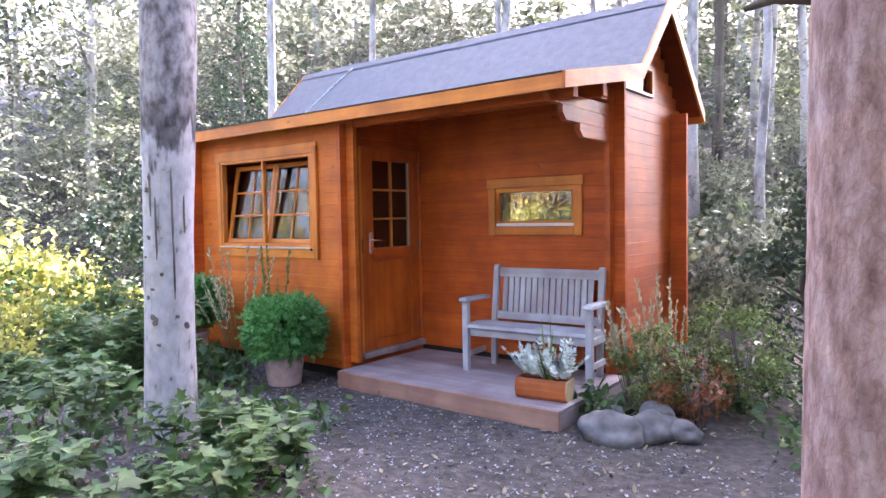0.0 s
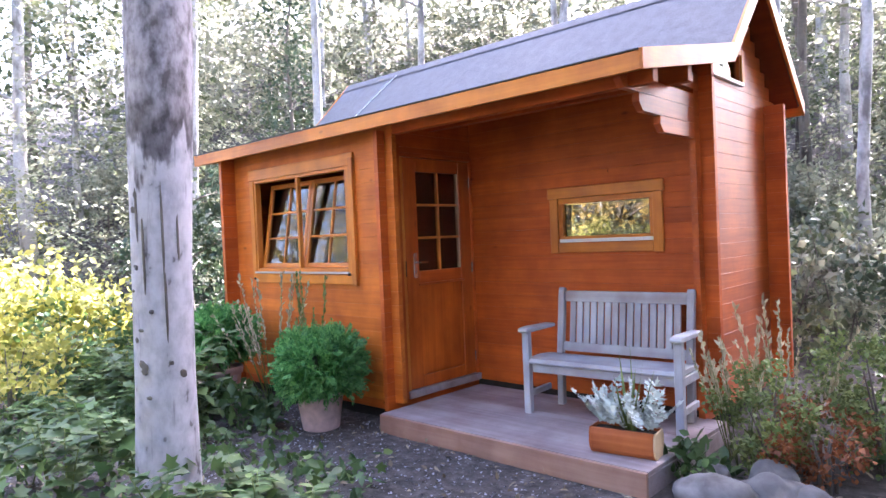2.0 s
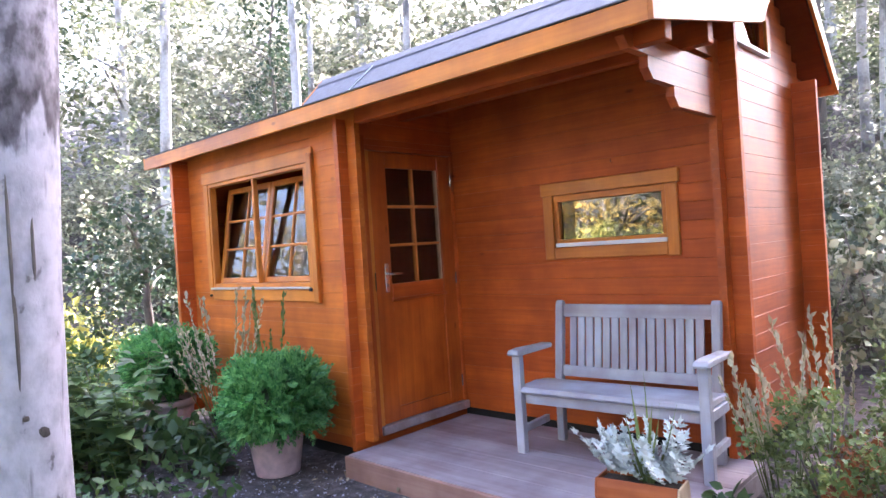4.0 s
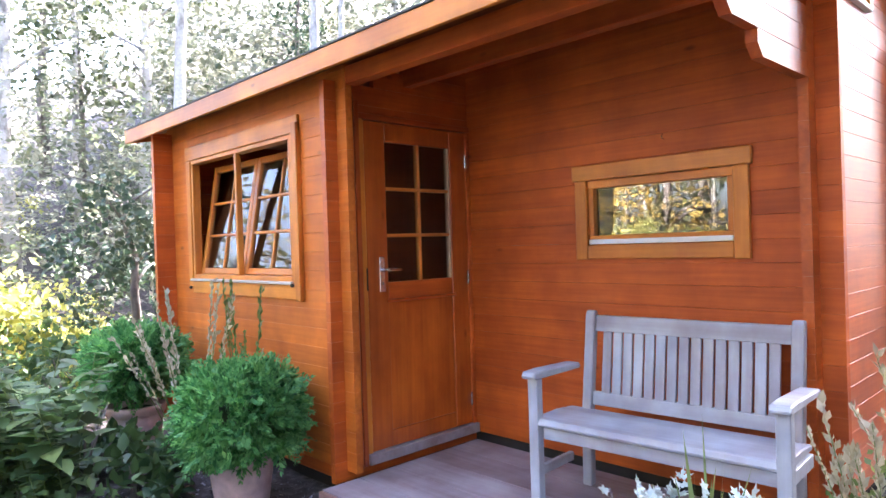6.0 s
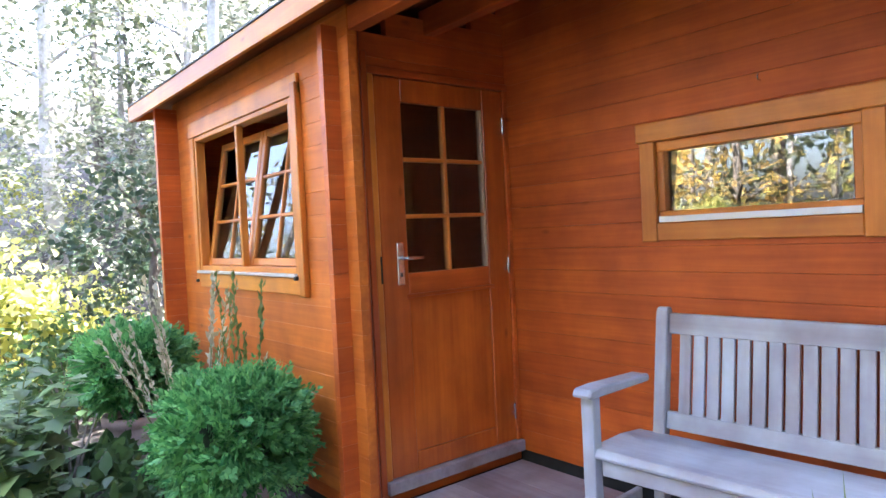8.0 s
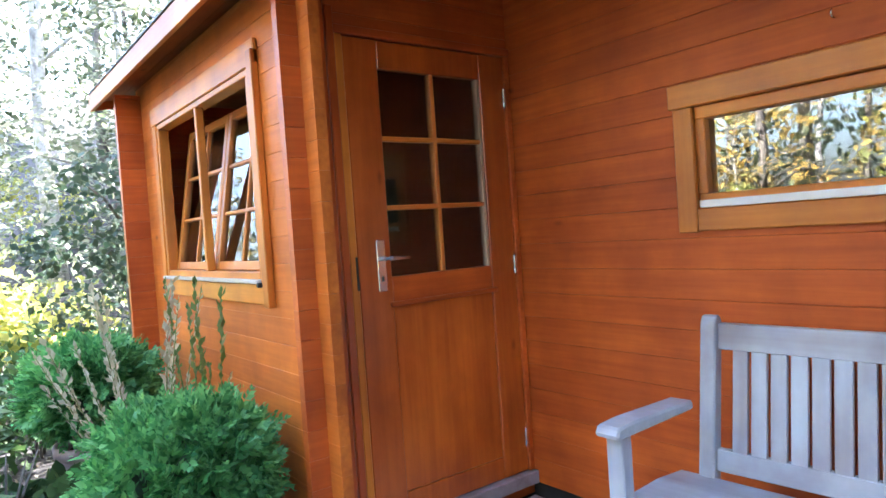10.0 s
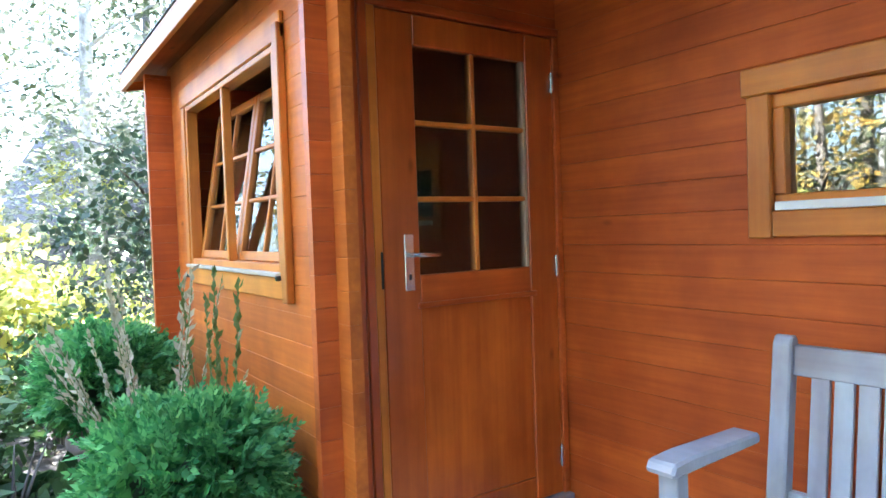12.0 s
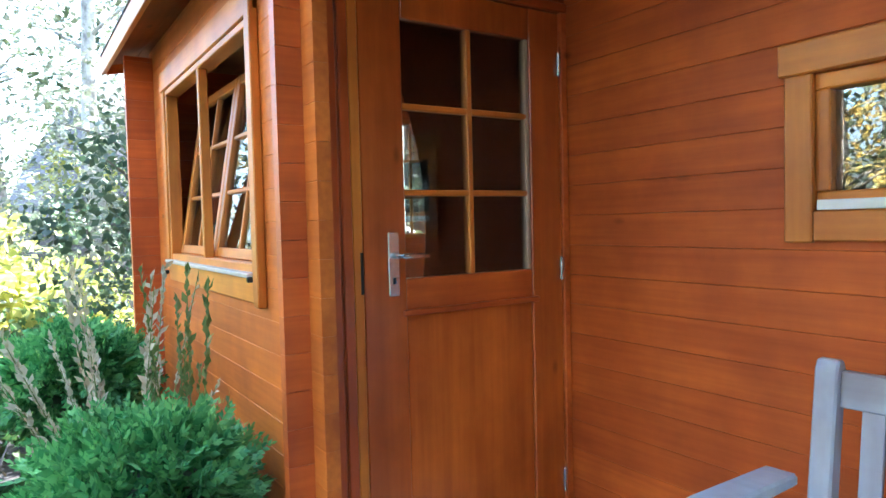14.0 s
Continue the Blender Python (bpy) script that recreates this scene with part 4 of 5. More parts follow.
cu = thing("curtain", "grey cloth curtain hanging inside the window room", "curtain")
bmc = bmesh.new()
folds = []
for i in range(41):
    x, y = -0.62 + 0.5 * i / 40, 2.2 + 0.012 * math.sin(i * 1.4)
    folds.append((bmc.verts.new((x, y, 0.75)), bmc.verts.new((x, y, 2.05))))
for a, b in zip(folds, folds[1:]):
    bmc.faces.new((a[0], b[0], b[1], a[1])).smooth = True
bmesh.ops.solidify(bmc, geom=bmc.faces[:], thickness=0.003)
part("cloth", bmc, curtain_cloth, cu)

# ---- trees ----
def forest_tree(at, h, r, seed, bark_mat, leaf_mat, label, n=900, low=0.3, spread=2.0, size=0.17, lean=0.0):
    t = thing("tree", label, "tree", at=at, group="woodland trees")
    q = rng(seed)
    pts = [(lean * h * (k / 6) ** 1.5 + 0.06 * q.normal() * (k > 0), 0.06 * q.normal() * (k > 0), h * k / 6 - (0.3 if k == 0 else 0)) for k in range(7)]
    tr = tube(pts, [r * (1.25 if k == 0 else 1) * (1 - 0.13 * k) for k in range(7)], 10)
    for k in range(9):
        f = q.uniform(low, 0.95)
        i = min(5, int(f * 6))
        b0 = Vector(pts[i]).lerp(Vector(pts[i + 1]), f * 6 - i)
        a, ln = q.uniform(0, 6.28), spread * q.uniform(0.5, 0.95)
        b1 = b0 + Vector((math.cos(a) * ln * 0.5, math.sin(a) * ln * 0.5, ln * 0.3))
        b2 = b0 + Vector((math.cos(a) * ln, math.sin(a) * ln, ln * 0.45))
        merge(tr, tube([b0, b1, b2], [r * 0.35 * (1 - 0.5 * f), r * 0.2, r * 0.06], 5))
    part("trunk", tr, bark_mat, t)
    c = (lean * h * 0.5, 0, h * (0.5 + low / 2))
    leaves("crown", cloud(seed + 7, n, 34, c, (spread, spread, h * (1 - low) * 0.55)), size, seed + 3, leaf_mat, t, up=0.35)
    return t


def shrub(at, rad, n, size, seed, material, label, name="shrub", stems=6, shape=KITE, faces=KITE_F, group="woodland shrubs"):
    s = thing(name, label, "shrub", at=at, group=group)
    q = rng(seed)
    st = bmesh.new()
    for k in range(stems):
        a = q.uniform(0, 6.28)
        e = (math.cos(a) * rad[0] * 0.7 * q.uniform(0.2, 1), math.sin(a) * rad[1] * 0.7 * q.uniform(0.2, 1), rad[2] * q.uniform(1.0, 1.8))
        merge(st, tube([(0.05 * math.cos(a), 0.05 * math.sin(a), -0.1), (e[0] * 0.4, e[1] * 0.4, e[2] * 0.5), e], [0.012, 0.009, 0.003], 5))
    part("woody_base", st, bark_dark, s)
    leaves("foliage", cloud(seed, n, max(6, n // 60), (0, 0, rad[2]), rad), size, seed + 1, material, s, shape=shape, faces=faces, up=0.45)
    return s


# the birch by the path
bi = thing("birch_tree", "pale grey barked tree with dark scars beside the path", "tree", at=(0.71, -2.16, 0))
bz = rise(0.71, -2.16)
part("trunk", tube([(-0.06, 0, bz - 0.25), (-0.035, 0, bz + 0.1), (-0.015, 0, 0.6), (0.01, 0, 1.2), (0.03, 0.01, 1.75), (0.05, 0.02, 2.3), (0.07, 0.03, 3.2), (0.12, 0.06, 5.0), (0.2, 0.1, 8.0)], [0.18, 0.155, 0.140, 0.138, 0.148, 0.158, 0.147, 0.125, 0.08], 24), bark_birch, bi)
q = rng(77)
for k in range(22):
    # dark scars, most of them on the side towards the path
    a, z = math.radians(q.uniform(-120, 20)), q.uniform(-0.1, 1.7)
    ln, wd = (q.uniform(0.12, 0.34), 0.006) if k < 5 else (q.uniform(0.015, 0.04), q.uniform(0.010, 0.02))
    if k < 5:
        a, z, ln = ((-0.40, 1.36, 0.52), (-0.36, 0.98, 0.34), (-1.05, 1.22, 0.36), (-1.3, 1.42, 0.25), (0.1, 1.30, 0.22))[k]
    rr = 0.1395
    px = -0.012 + 0.024 * z
    s = bmesh.new()
    bmesh.ops.create_icosphere(s, subdivisions=2, radius=1)
    for v in s.verts:
        w = 1 + 0.5 * noise.noise(v.co * 2 + Vector((k, 0, 0)))
        v.co = Vector((v.co.x * 0.006, v.co.y * wd * w, v.co.z * ln * 0.5 * w))
    s.transform(Matrix.Translation((px + rr * math.cos(a), rr * math.sin(a), z)) @ Matrix.Rotation(a, 4, "Z"))
    part("bark_scar", s, bark_dark, bi)
leaves("crown", cloud(41, 1300, 40, (0.3, 0.2, 7.5), (2.6, 2.6, 2.4)), 0.13, 42, leaf_wood, bi, up=0.35)

# the thick pine at the start of the path
PX, PY = 4.27, -2.38
pi = thing("pine_tree", "thick reddish brown pine trunk with flaking bark", "tree", at=(PX, PY, rise(PX, PY)))
zs = [-0.2 + 2.9 * k / 110 for k in range(111)] + [4, 9]
ptr = tube([(0.005 * z, 0, z) for z in zs], [0.19 + 0.05 * math.exp(-max(0, z) * 3) if z < 3 else (0.17 if z < 5 else 0.1) for z in zs], 72)
for v in ptr.verts:
    # long flaking plates with furrows between them
    a = math.atan2(v.co.y, v.co.x)
    p = Vector((math.cos(a) * 2.6, math.sin(a) * 2.6, v.co.z * 4.2))
    p += 0.25 * noise.noise_vector(p * 2.2)
    dist = noise.voronoi(p)[0]
    k = 1 + 0.10 * min(0.22, dist[1] - dist[0]) + 0.012 * noise.noise(p * 6)
    v.co.x, v.co.y = v.co.x * k, v.co.y * k
part("trunk", ptr, bark_pine, pi)
part("dead_stub", tube([(-0.17, -0.02, 2.02), (-0.26, -0.03, 2.035), (-0.33, -0.03, 2.02)], [0.02, 0.016, 0.008], 7), bark_dark, pi, "broken dead branch stub")
leaves("crown", cloud(51, 1300, 40, (0.1, 0, 8.0), (2.8, 2.8, 2.2)), 0.14, 52, leaf_fir, pi, up=0.3)

# the gap in the wood through which low sun reaches the cabin's end wall
def sun_lane(x, y):
    return y > 3 and (abs((x - 2.1) - 0.287 * (y - 1.8)) < 1.1 or abs((x + 4.2) + 0.14 * (y + 0.5)) < 1.3)


def north_east(x, y):
    """The open glade beyond the cabin's far end."""
    return y > 2.5 and 52 < math.degrees(math.atan2(y - 1.5, x - 2.1)) < 81


def bright_gap(x, y):
    """The open side beyond the cabin's far end, and the sunny slope past the window room."""
    return north_east(x, y) or (y > 3 and -8.8 < x + 0.14 * y < -2.9 and y < 13)


# woodland all round, but for a sunny clearing in front of the window room
def clearing(x, y):
    return x < 1.5 and y < -1.5 - 0.12 * abs(x)


q = rng(2024)
LB = ("tall woodland tree with pale leaves in sunlight", "slender woodland tree with a light crown", "dark trunked woodland tree in leaf")
count = 0
tries = 0
while count < 74 and tries < 2000:
    tries += 1
    a, d = q.uniform(0, 2 * math.pi), 6.5 + 22 * q.uniform(0, 1) ** 0.8
    x, y = 0.5 + d * math.cos(a), 0.5 + d * math.sin(a)
    if math.hypot(x - 3, y + 3) < 5 or (abs(x) < 4.5 and -3 < y < 4.6) or (clearing(x, y) and d < 16) or sun_lane(x, y) or bright_gap(x, y):
        continue
    k = q.randint(0, 3)
    forest_tree((x, y, rise(x, y)), q.uniform(9, 15), q.uniform(0.07, 0.17), 100 + count, (bark_pale, bark_pale, bark_dark)[k], (leaf_grey, leaf_wood, leaf_wood)[k], LB[k], n=1100, low=q.uniform(0.45, 0.6) if clearing(x, y) else q.uniform(0.18, 0.4), spread=q.uniform(1.6, 2.6), size=0.19, lean=q.uniform(-0.05, 0.05))
    count += 1
# white stemmed trees standing close behind the cabin
for k, (x, y, h, r, ln) in enumerate(((-5.2, 3.2, 11, 0.10, 0.01), (-4.0, 4.6, 12, 0.085, 0.0), (-1.2, 5.0, 12, 0.09, -0.01), (0.5, 6.0, 12, 0.08, 0.02), (0.9, 7.2, 12, 0.07, -0.02), (-7.5, 2.2, 12, 0.12, 0.02))):
    forest_tree((x, y, rise(x, y)), h, r, 400 + k, bark_pale, leaf_grey, "white stemmed tree behind the cabin", n=900, low=0.42, spread=1.7, size=0.15, lean=ln)
# broad crowns beside the path, added to keep sun off the porch front
for k, (x, y, h, lo, sp) in enumerate(((4.7, 3.0, 5.2, 0.38, 1.0), (4.95, 1.5, 3.6, 0.4, 0.85), (4.5, 2.25, 4.4, 0.42, 0.85), (5.9, 0.9, 4.2, 0.35, 0.9), (5.7, 2.6, 6.0, 0.3, 1.2), (7.0, 3.2, 7.0, 0.3, 1.4), (6.6, 6.0, 10.0, 0.35, 2.0), (8.4, 5.0, 9.0, 0.25, 1.9), (2.2, 6.0, 11.0, 0.55, 1.7), (2.9, 7.6, 12.0, 0.55, 1.9), (1.0, 7.0, 12.0, 0.55, 1.8))):
    forest_tree((x, y, rise(x, y)), h, 0.08, 450 + k, bark_dark if k < 8 else bark_pale, leaf_grey if k < 8 else leaf_wood, "leafy tree added to keep sun off the path" if k < 8 else "high crowned pale tree added to shade the porch ground", n=2600, low=lo, spread=sp, size=0.15)
# belt of crowns added above the view to shade the foreground
for k in range(6):
    x, y = -3.4 + 1.15 * k, (8.0, 10.2, 8.8)[k % 3]
    forest_tree((x, y, rise(x, y)), 13.0 + 0.8 * math.sin(k * 2.1), 0.09, 640 + k, bark_pale, leaf_wood, "tall slender tree added for its crown's shade", n=4200, low=0.5, spread=2.0, size=0.24)
# unseen close wood on the path's other side, added to block light, and a far row of trunks beyond the clearing
for k, (x, y, h) in enumerate(((6.0, -0.6, 7.5), (6.8, -3.0, 8.5), (6.6, -5.6, 8.0), (4.6, -7.2, 8.5), (2.6, -8.0, 8.0), (7.4, 1.2, 8.0), (8.6, -1.8, 9.0), (8.4, -5.0, 9.0), (3.8, -9.6, 9.0), (6.4, -8.0, 9.0))):
    forest_tree((x, y, rise(x, y)), h, 0.11, 470 + k, bark_dark, leaf_grey if k % 2 else leaf_wood, "unseen leafy tree added to dim the porch", n=2200, low=0.12, spread=2.3, size=0.2)
for k in range(13):
    x, y = -11 + 1.0 * k + 0.35 * math.sin(k * 5.1), -12.5 - 1.8 * math.sin(k * 2.3)
    forest_tree((x, y, rise(x, y)), 13, 0.11 + 0.04 * math.sin(k * 3.7), 520 + k, bark_dark, leaf_yellow if k % 3 == 0 else leaf_wood, "straight dark trunk beyond the clearing", n=700, low=0.6 if k % 3 else 0.2, spread=1.2, size=0.2)
for k in range(16):
    x, y = -15 + 1.15 * k + 0.4 * math.sin(k * 4.3), -10.2 - 1.1 * math.sin(k * 1.9) - 0.1 * k
    forest_tree((x, y, rise(x, y)), 7.5, 0.10 + 0.03 * math.sin(k * 2.9), 560 + k, bark_dark if k % 2 else bark_pale, (leaf_grey, leaf_gold, leaf_wood, leaf_yellow)[k % 4], "autumn tree beyond the sunny clearing", n=700, low=0.12, spread=1.5, size=0.2)
# fir thicket behind the left end
for k, (x, y, h) in enumerate(((-9.2, 5.6, 7.0), (-6.2, 2.2, 2.6), (3.3, 2.85, 1.7), (-3.9, 0.15, 2.1))):
    forest_tree((x, y, rise(x, y)), h, 0.07, 500 + k, bark_dark, leaf_fir, "young dark conifer beside the cabin", n=2600, low=0.06, spread=0.95 if h > 2.5 else 0.72, size=0.11 if h > 2.5 else 0.075)

# understorey
count = 0
tries = 0
while count < 120 and tries < 4000:
    tries += 1
    a, d = q.uniform(0, 2 * math.pi), 4.6 + 13 * q.uniform(0, 1)
    x, y = 0.3 + d * math.cos(a), 0.8 + d * math.sin(a)
    if math.hypot(x - 3.4, y + 3) < 3.4 or (-3.4 < x < 3.4 and -3.2 < y < 3.6) or (clearing(x, y) and y < -3) or north_east(x, y):
        continue
    yel = x < -2.6 and y < 2.2
    s = q.uniform(0.5, 1.1)
    k = q.randint(0, 3)
    m = leaf_yellow if yel and k < 2 else (leaf_wood, leaf_grey, leaf_grey)[k]
    shrub((x, y, rise(x, y)), (s, s, s * q.uniform(0.6, 1.0)), 620, 0.12, 700 + count, m, "yellow green sunlit shrub" if m == leaf_yellow else "woodland shrub with small leaves in bright light")
    count += 1

# the thick leafy mass of the wood beyond the single shrubs, too many leaves to count
def leafy_mass(name, label, n, d0, d1, h0, h1, size, seed, material, thresh, sector=None):
    q = rng(seed)
    a, d = q.uniform(0, 2 * math.pi, n), d0 + (d1 - d0) * q.uniform(0, 1, n) ** 0.75
    x, y = 0.4 + d * np.cos(a), 1.0 + d * np.sin(a)
    z = q.uniform(0, 1, n) ** 1.3
    pos, sz = [], []
    for k in range(n):
        if math.hypot(x[k] - 3.2, y[k] + 3) < 5.2 or (clearing(x[k], y[k]) and d[k] < 10 and seed not in (26, 27)) or (h1 > 5 and sun_lane(x[k], y[k])) or (sector and not sector(x[k], y[k])):
            continue
        hh = h0 + (h1 - h0) * z[k]
        if hh > 1.0 and 1.0 < x[k] - 0.3 * (y[k] - 1.0) < 3.6 and y[k] > 3 and k % 4:
            continue
        if hh > 0.4 and north_east(x[k], y[k]):
            continue
        if hh > 1.5 and bright_gap(x[k], y[k]) and d[k] < 18 and k % 6:
            continue
        p = Vector((x[k] * 0.55, y[k] * 0.55, hh * 0.5 + seed))
        if noise.noise(p) + 0.35 * noise.noise(p * 3.1) < thresh:
            continue
        pos.append((x[k], y[k], rise(x[k], y[k]) + hh))
        sz.append(size * (0.55 + d[k] / 24))
    # every place carries a drooping twig with leaves on both sides
    pos, sz = np.array(pos), np.array(sz)
    tw = q.normal(size=pos.shape) * np.array((1, 1, 0.45)) - np.array((0, 0, 0.25))
    tw /= np.linalg.norm(tw, axis=1)[:, None]
    sd = np.cross(tw, q.normal(size=pos.shape) * 0.35 + np.array((0, 0, 1.0)))
    sd /= np.linalg.norm(sd, axis=1)[:, None]
    nr = np.cross(sd, tw)
    pp = np.concatenate([pos + tw * (sz * 0.55 * i)[:, None] for i in range(5)])
    dd = np.concatenate([tw * 0.8 + sd * (0.0 if i == 4 else (-1) ** i) for i in range(5)])
    tagged(leaves(name, pp, np.tile(sz * 0.82, 5), seed, material, width=0.9, dirs=dd, normals=np.tile(nr, (5, 1))), label, "undergrowth", kind="stuff")


def uphill(x, y):
    return y > -0.6 * x - 6 and (y > 3.2 or x < -4)


leafy_mass("undergrowth", "sunlit woodland undergrowth of small pale leaves", 36000, 4.8, 24, 0.0, 2.6, 0.13, 21, leaf_grey, -0.12, uphill)
leafy_mass("undergrowth", "greener woodland undergrowth between the trees", 24000, 4.8, 22, 0.0, 3.6, 0.13, 22, leaf_wood, -0.02, uphill)
leafy_mass("undergrowth", "tall thicket of grey green leaves beside the clearing", 40000, 6.5, 18, 0.0, 8.0, 0.15, 26, leaf_grey, -0.08, lambda x, y: x < -4.6 and y > -3.5 - 0.1 * x and y < 7)
leafy_mass("tree_canopy", "pale sunlit leaves of the wood's middle storey", 46000, 8.5, 27, 2.0, 12.0, 0.25, 23, leaf_grey, 0.04, uphill)
leafy_mass("tree_canopy", "light leaves of the wood across the path", 11000, 8.5, 24, 0.0, 4.0, 0.22, 24, leaf_wood, 0.0, lambda x, y: not uphill(x, y))

leafy_mass("tree_canopy", "golden sunlit leaves beyond the clearing", 20000, 9.0, 18, 0.0, 5.0, 0.2, 27, leaf_gold, -0.02, lambda x, y: x < 2 and y < -2.2 and y < -3.5 - 0.15 * x)

leafy_mass("tree_canopy", "distant pale foliage closing the hillside", 22000, 18, 31, 0.0, 7.0, 0.34, 28, leaf_grey, -0.06, uphill)

# pale shrubs on the rise behind the cabin's far end
r = rng(515)
for k in range(12):
    x, y = 0.8 + 2.0 * r.uniform(), 4.0 + 6.0 * k / 11
    s = r.uniform(0.6, 1.0)
    shrub((x, y, rise(x, y)), (s, s, s * 0.9), 900, 0.10, 520 + k, leaf_grey if k % 3 else leaf_wood, "pale woodland shrub behind the cabin")

# shrubs along the path's far side, towards the clearing, added unseen to dim the porch
r = rng(808)
for k in range(16):
    x, y = -5.0 + 8.5 * k / 15 + r.uniform(-0.3, 0.3), -7.4 + r.uniform(-0.9, 0.9)
    s = r.uniform(0.7, 1.0)
    shrub((x, y, rise(x, y)), (s, s, s * 0.95), 900, 0.11, 820 + k, leaf_wood if k % 3 else leaf_yellow, "unseen leafy shrub added to block low light")

# lean bare stems beside the right end of the cabin
for k, (x, y, tx, h) in enumerate(((3.2, 3.4, 0.9, 3.6), (3.45, 3.6, 1.3, 3.9), (3.1, 3.9, 0.4, 4.2), (3.7, 4.2, 0.8, 4.0), (3.4, 4.4, 0.2, 4.4))):
    s = thing("sapling", "thin leaning grey stems with fine bare twigs", "sapling", at=(x, y, rise(x, y)), group="leaning saplings")
    st = tube([(0, 0, -0.1), (tx * 0.3, 0.05, h * 0.4), (tx, 0.1, h)], [0.032, 0.024, 0.01], 6)
    r = rng(900 + k)
    for i in range(12):
        f = r.uniform(0.25, 0.95)
        b0 = Vector((tx * f ** 1.4, 0.1 * f, h * f))
        e = b0 + Vector((r.uniform(-0.1, 0.55), r.uniform(-0.3, 0.3), r.uniform(0.2, 0.6)))
        merge(st, tube([b0, b0.lerp(e, 0.5) + Vector((0.03, 0, 0.02)), e], [0.011, 0.008, 0.003], 4))
    part("stem", st, bark_dark, s)
    leaves("foliage", cloud(910 + k, 260, 14, (tx * 0.6, 0, h * 0.7), (0.6, 0.5, h * 0.3)), 0.06, 920 + k, leaf_grey, s)

# plants by the cabin
shrub((-1.45, -0.95, GROUND), (0.42, 0.30, 0.27), 560, 0.115, 31, leaf_green, "leafy green plants in front of the cabin wall", "leafy_plant", shape=LEAF, faces=LEAF_F, group="plants by the cabin")
shrub((-0.95, -0.80, GROUND), (0.26, 0.2, 0.13), 170, 0.10, 32, leaf_green, "low leafy green plants beside the path", "leafy_plant", shape=LEAF, faces=LEAF_F, group="plants by the cabin")
r = rng(314)
for k in range(20):
    x, y = r.uniform(-6.5, -2.9), r.uniform(-2.9, 1.0)
    s = r.uniform(0.35, 0.7)
    shrub((x, y, rise(x, y)), (s, s, s * r.uniform(0.55, 0.85)), 700, 0.085, 330 + k, leaf_yellow if k % 3 else leaf_green, "yellow green sunlit shrub" if k % 3 else "green shrub at the edge of the clearing")
shrub((2.66, 0.55, GROUND), (0.32, 0.36, 0.34), 2300, 0.036, 33, leaf_blade, "feathery yellow green shrub at the porch corner", "leafy_plant", group="plants by the cabin")
shrub((2.96, 0.45, GROUND), (0.28, 0.3, 0.25), 1100, 0.036, 34, leaf_red, "rusty red autumn shrub beside the stones", "leafy_plant", group="plants by the cabin")
shrub((3.15, 1.0, GROUND), (0.42, 0.4, 0.42), 3000, 0.036, 36, leaf_blade, "feathery pale green shrub beside the end wall", "leafy_plant", group="plants by the cabin")
shrub((2.41, 0.15, GROUND), (0.14, 0.16, 0.14), 130, 0.09, 35, leaf_green, "dark green broad leaved plant beside the deck", "leafy_plant", shape=LEAF, faces=LEAF_F, group="plants by the cabin")


def herb(at, h, seed, material, label):
    """An upright soft stem with pairs of broad toothed leaves, the largest half way up."""
    g = thing("leafy_plant", label, "plant", at=at, group="path edge plants")
    r = rng(seed)
    for j in range(r.randint(2, 4)):
        a = r.uniform(0, 6.28)
        top = Vector((math.cos(a), math.sin(a), 0)) * h * r.uniform(0.1, 0.45) + Vector((0, 0, h * r.uniform(0.75, 1.05)))
        mid = top * 0.5 + Vector((0, 0, 0.06 * h))
        st = part("stalk", tube([(0, 0, -0.04), mid, top], [0.005, 0.004, 0.002], 5), leaf_blade, g)
        pos, dirs, sz = [], [], []
        n = 6 + int(h * 8)
        for i in range(n):
            f = 0.22 + 0.78 * i / (n - 1)
            c = mid * (2 * f) if f < 0.5 else mid.lerp(top, 2 * f - 1)
            b = i * 2.4 + r.uniform(-0.4, 0.4)
            for k in (0, math.pi):
                pos.append(tuple(c))
                dirs.append((math.cos(b + k), math.sin(b + k), r.uniform(-0.35, 0.35)))
                sz.append(0.115 * (1.15 - abs(f - 0.55)) * (0.75 + 0.5 * h))
        leaves("foliage", np.array(pos), np.array(sz), seed * 7 + j, material, st, shape=LOBED if seed % 2 else LEAF, faces=LOBED_F if seed % 2 else LEAF_F, up=0.75, dirs=dirs)
    return g


def grass_tuft(at, n, ln, seed, material, label, spread=0.5, width=0.02):
    g = thing("grass_tuft", label, "grass", at=at, group="seed grass tufts")
    r = rng(seed)
    for k in range(n):
        a, b = r.uniform(0, 6.28), spread * r.uniform(0.1, 1)
        d = Vector((math.cos(a) * b, math.sin(a) * b, 1)).normalized()
        l = ln * r.uniform(0.6, 1.05)
        p0 = Vector((0.06 * math.cos(a), 0.06 * math.sin(a), 0))
        mid, end = p0 + d * l * 0.5, p0 + d * l + Vector((d.x, d.y, 0)) * l * 0.12
        st = part("stalk", tube([p0, mid, end], [0.0035, 0.003, 0.0015], 5), leaf_blade, g)
        pos, dirs = [], []
        for i in range(34):
            c = mid.lerp(end, 0.12 + 0.88 * i / 34)
            pos.append(tuple(c))
            dirs.append(tuple(d * 1.4 + Vector(r.normal(size=3) * 0.4)))
        leaves("seed_head", np.array(pos), 0.042 * (1.2 - 0.4 * (k % 3) / 2), seed + k, material, st, width=0.75, dirs=dirs)
    return g


grass_tuft((-1.15, -0.36, GROUND), 17, 1.2, 61, leaf_grass, "pale dry seed grass between the potted bushes", 0.5)
grass_tuft((-0.88, -0.17, GROUND), 8, 1.22, 62, leaf_blade, "tall green seed spikes against the wall", 0.2)
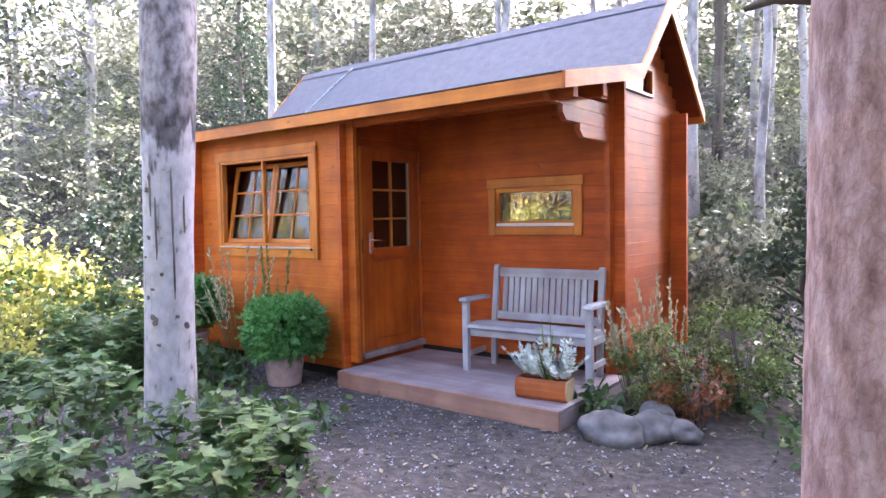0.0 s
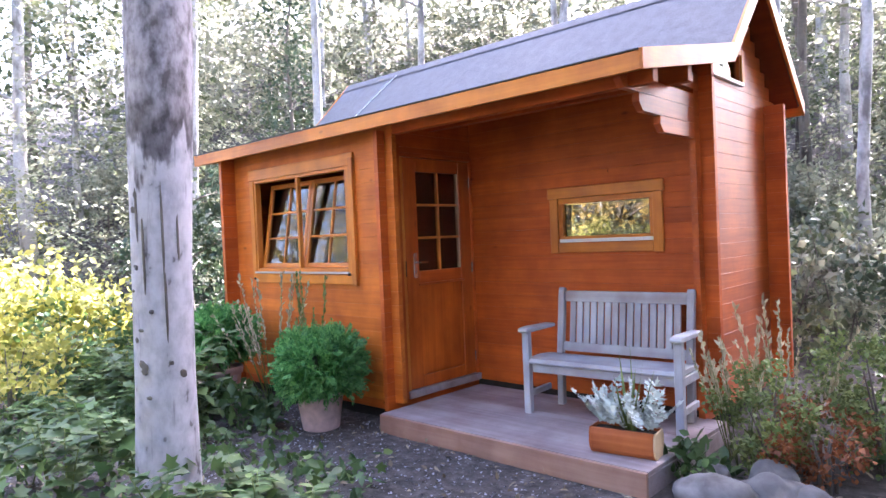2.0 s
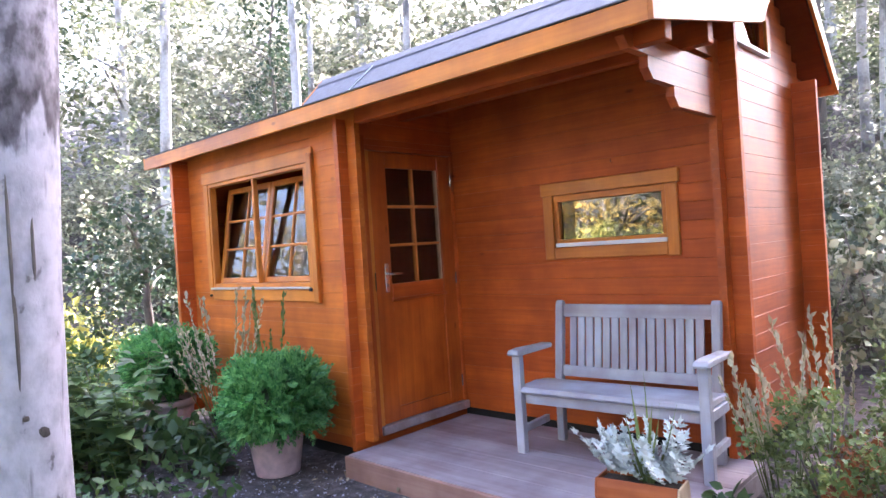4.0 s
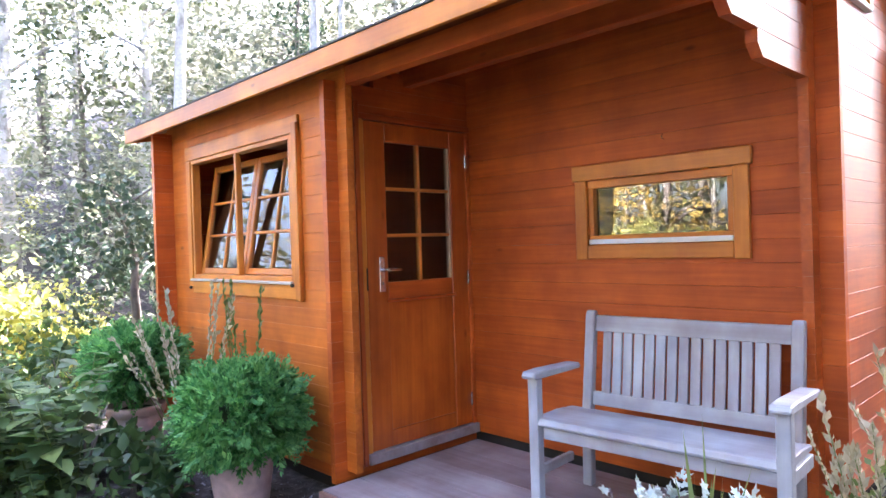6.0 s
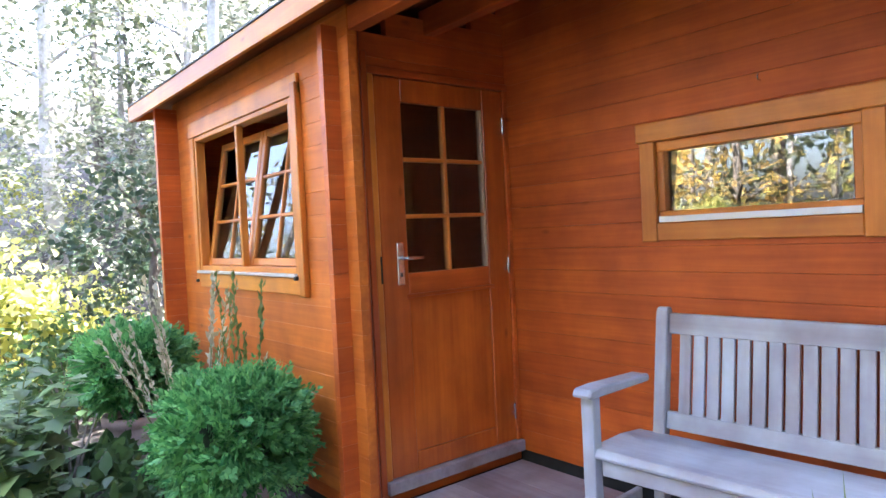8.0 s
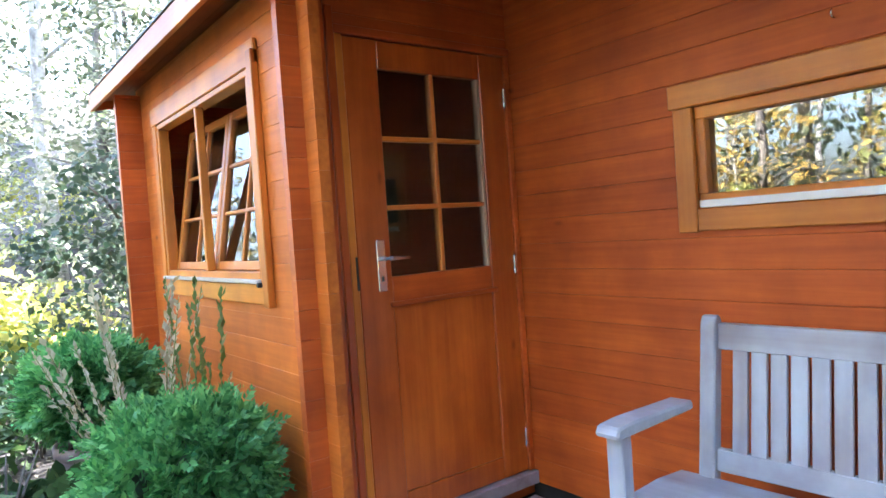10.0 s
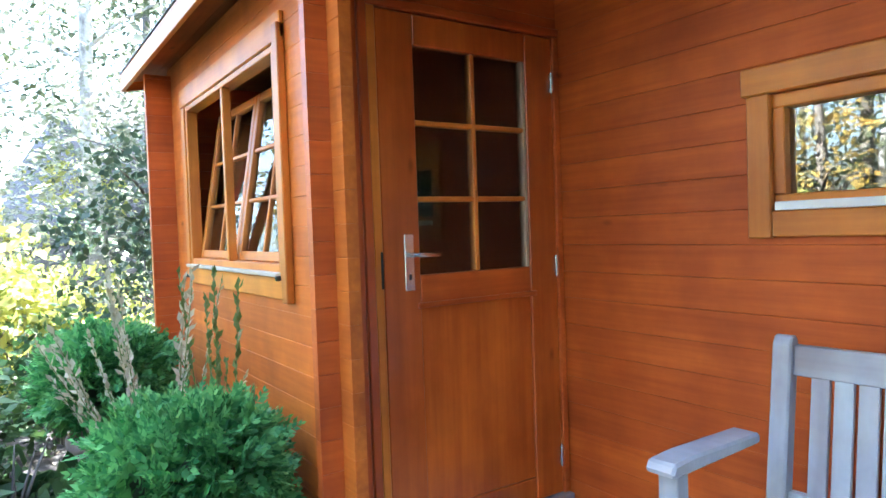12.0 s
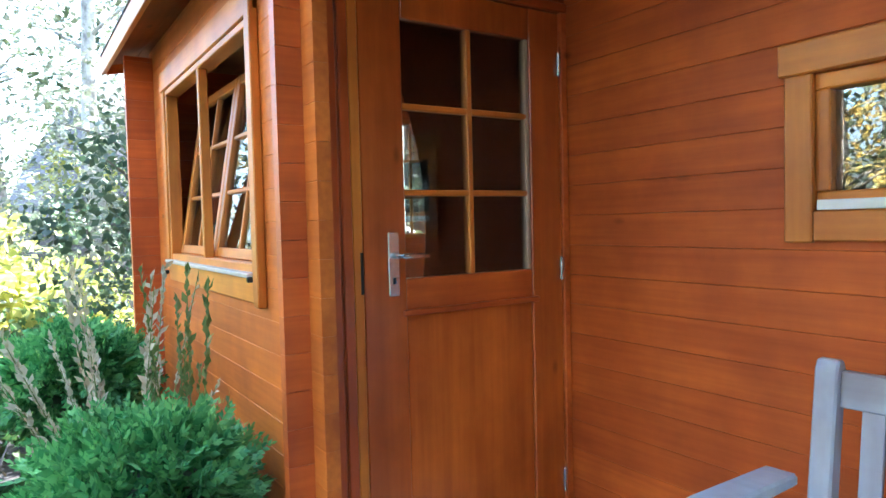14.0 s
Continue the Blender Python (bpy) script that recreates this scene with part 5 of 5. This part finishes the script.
grass_tuft((2.46, 0.62, GROUND), 12, 0.95, 63, leaf_grass, "pale seed grass at the porch corner", 0.45)
grass_tuft((2.66, 0.9, GROUND), 12, 1.0, 64, leaf_grass, "pale seed grass against the end wall", 0.4)


def rock(at, s, seed):
    b = bmesh.new()
    bmesh.ops.create_icosphere(b, subdivisions=4, radius=1)
    for v in b.verts:
        k = 1 + 0.28 * noise.noise(v.co * 1.4 + Vector((seed, 0, 0))) + 0.06 * noise.noise(v.co * 5)
        v.co = Vector((v.co.x * s[0] * k, v.co.y * s[1] * k, v.co.z * s[2] * k))
    for f in b.faces:
        f.smooth = True
    o = tagged(part("rock", b, stone), "rounded grey boulder beside the porch deck", "rock", "edging boulders")
    o.matrix_basis = pose(*at, 0, 0, seed * 40)
    return o


for k, (x, y, s) in enumerate(((2.62, -0.16, (0.23, 0.17, 0.14)), (2.80, 0.03, (0.2, 0.13, 0.12)), (2.46, 0.12, (0.13, 0.1, 0.1)), (2.77, 0.22, (0.16, 0.13, 0.13)), (2.99, 0.1, (0.12, 0.1, 0.08)))):
    rock((x, y, GROUND + 0.05), s, k)

# ground cover, fallen leaves and gravel
r = rng(5)


def on_ground(n, x0, x1, y0, y1, seed, keep, lift=0.0):
    q = rng(seed)
    p = np.stack([q.uniform(x0, x1, n), q.uniform(y0, y1, n)], 1)
    p = p[[keep(a, b) for a, b in p]]
    return np.array([(a, b, rise(a, b) + lift) for a, b in p])


def off_path(x, y):
    """Where the undergrowth stands: clear of the walked line and the cabin."""
    d = abs((x - 4.4) * 0.82 + (y + 4.2) * 0.58)
    s = (x - 4.4) * -0.58 + (y + 4.2) * 0.82
    side = (x - 4.4) * 0.82 + (y + 4.2) * 0.58
    if -2.35 < x < 2.6 and y > -0.9:
        return False
    edge = 0.75 + 0.35 * noise.noise(Vector((x * 1.1, y * 1.1, 5)))
    return side < -edge - 0.25 * max(0, s) * 0.2 or side > edge + 1.0


q = rng(606)
count = 0
while count < 120:
    x, y = q.uniform(-2.6, 3.3), q.uniform(-4.6, -1.2)
    if not off_path(x, y) or (x - 4.4) * 0.82 + (y + 4.2) * 0.58 > -1.0 or math.hypot(x - 0.71, y + 2.16) < 0.28 or (x > -0.7 and y > -1.95) or noise.noise(Vector((x * 0.9, y * 0.9, 1))) < -0.3:
        continue
    herb((x, y, rise(x, y)), q.uniform(0.2, 0.5), 1000 + count, (leaf_green, leaf_fresh, leaf_green)[q.randint(0, 3)], "soft leafy green plant at the path's edge")
    count += 1
for k in range(16):
    x, y = -0.85 - 2.3 * k / 15 + q.uniform(-0.1, 0.1), -1.22 + q.uniform(-0.16, 0.12)
    herb((x, y, rise(x, y)), (0.95 if k < 5 else 0.7) * q.uniform(0.8, 1.05), 1200 + k, leaf_green if k % 3 else leaf_fresh, "tall leafy green plant near the window room")
pts = on_ground(24000, -6, 6.5, -6.5, 3, 11, lambda x, y: off_path(x, y) and noise.noise(Vector((x * 0.9, y * 0.9, 1))) > -0.34)
pts[:, 2] += rng(12).uniform(0.02, 0.26, len(pts)) * np.array([0.5 + 0.8 * max(0, 0.5 + noise.noise(Vector((a * 1.3, b * 1.3, 9)))) for a, b, c in pts])
cut = len(pts) * 2 // 5
tagged(leaves("ground_cover", pts[:cut], 0.072, 13, leaf_green, shape=LOBED, faces=LOBED_F, up=0.6), "low green lobed leaves covering the woodland edge", "undergrowth", kind="stuff")
tagged(leaves("ground_cover", pts[cut:], 0.075, 18, leaf_green, shape=LEAF, faces=LEAF_F, up=0.45), "low green pointed leaves covering the woodland edge", "undergrowth", kind="stuff")
pts = on_ground(11000, -7, 7, -7, 8, 14, lambda x, y: not (-2.3 < x < 2.4 and y > -0.2), 0.012)
tagged(leaves("leaf_litter", pts, 0.046, 15, leaf_litter, shape=LEAF, faces=LEAF_F, up=0.96), "pale fallen leaves scattered on the forest floor", "leaf litter", kind="stuff")
pts = on_ground(14000, -1.5, 5.2, -4.5, 0.0, 16, lambda x, y: not (0.0 < x < 2.4 and y > -0.24), 0.0)
tagged(leaves("gravel", pts, 0.022, 17, stone, shape=LOBED * np.array((0.7, 0.7, 3)), faces=LOBED_F, up=0.7), "small grey stones on the path", "gravel", kind="stuff")
pts = on_ground(5200, -1.2, 4.8, -4.2, -0.1, 19, lambda x, y: not (0.0 < x < 2.4 and y > -0.24), 0.004)
tagged(leaves("gravel", pts, 0.026, 20, pale_stone, shape=LOBED * np.array((0.8, 0.6, 3)), faces=LOBED_F, up=0.8), "pale stone chips strewn over the path", "gravel", kind="stuff")
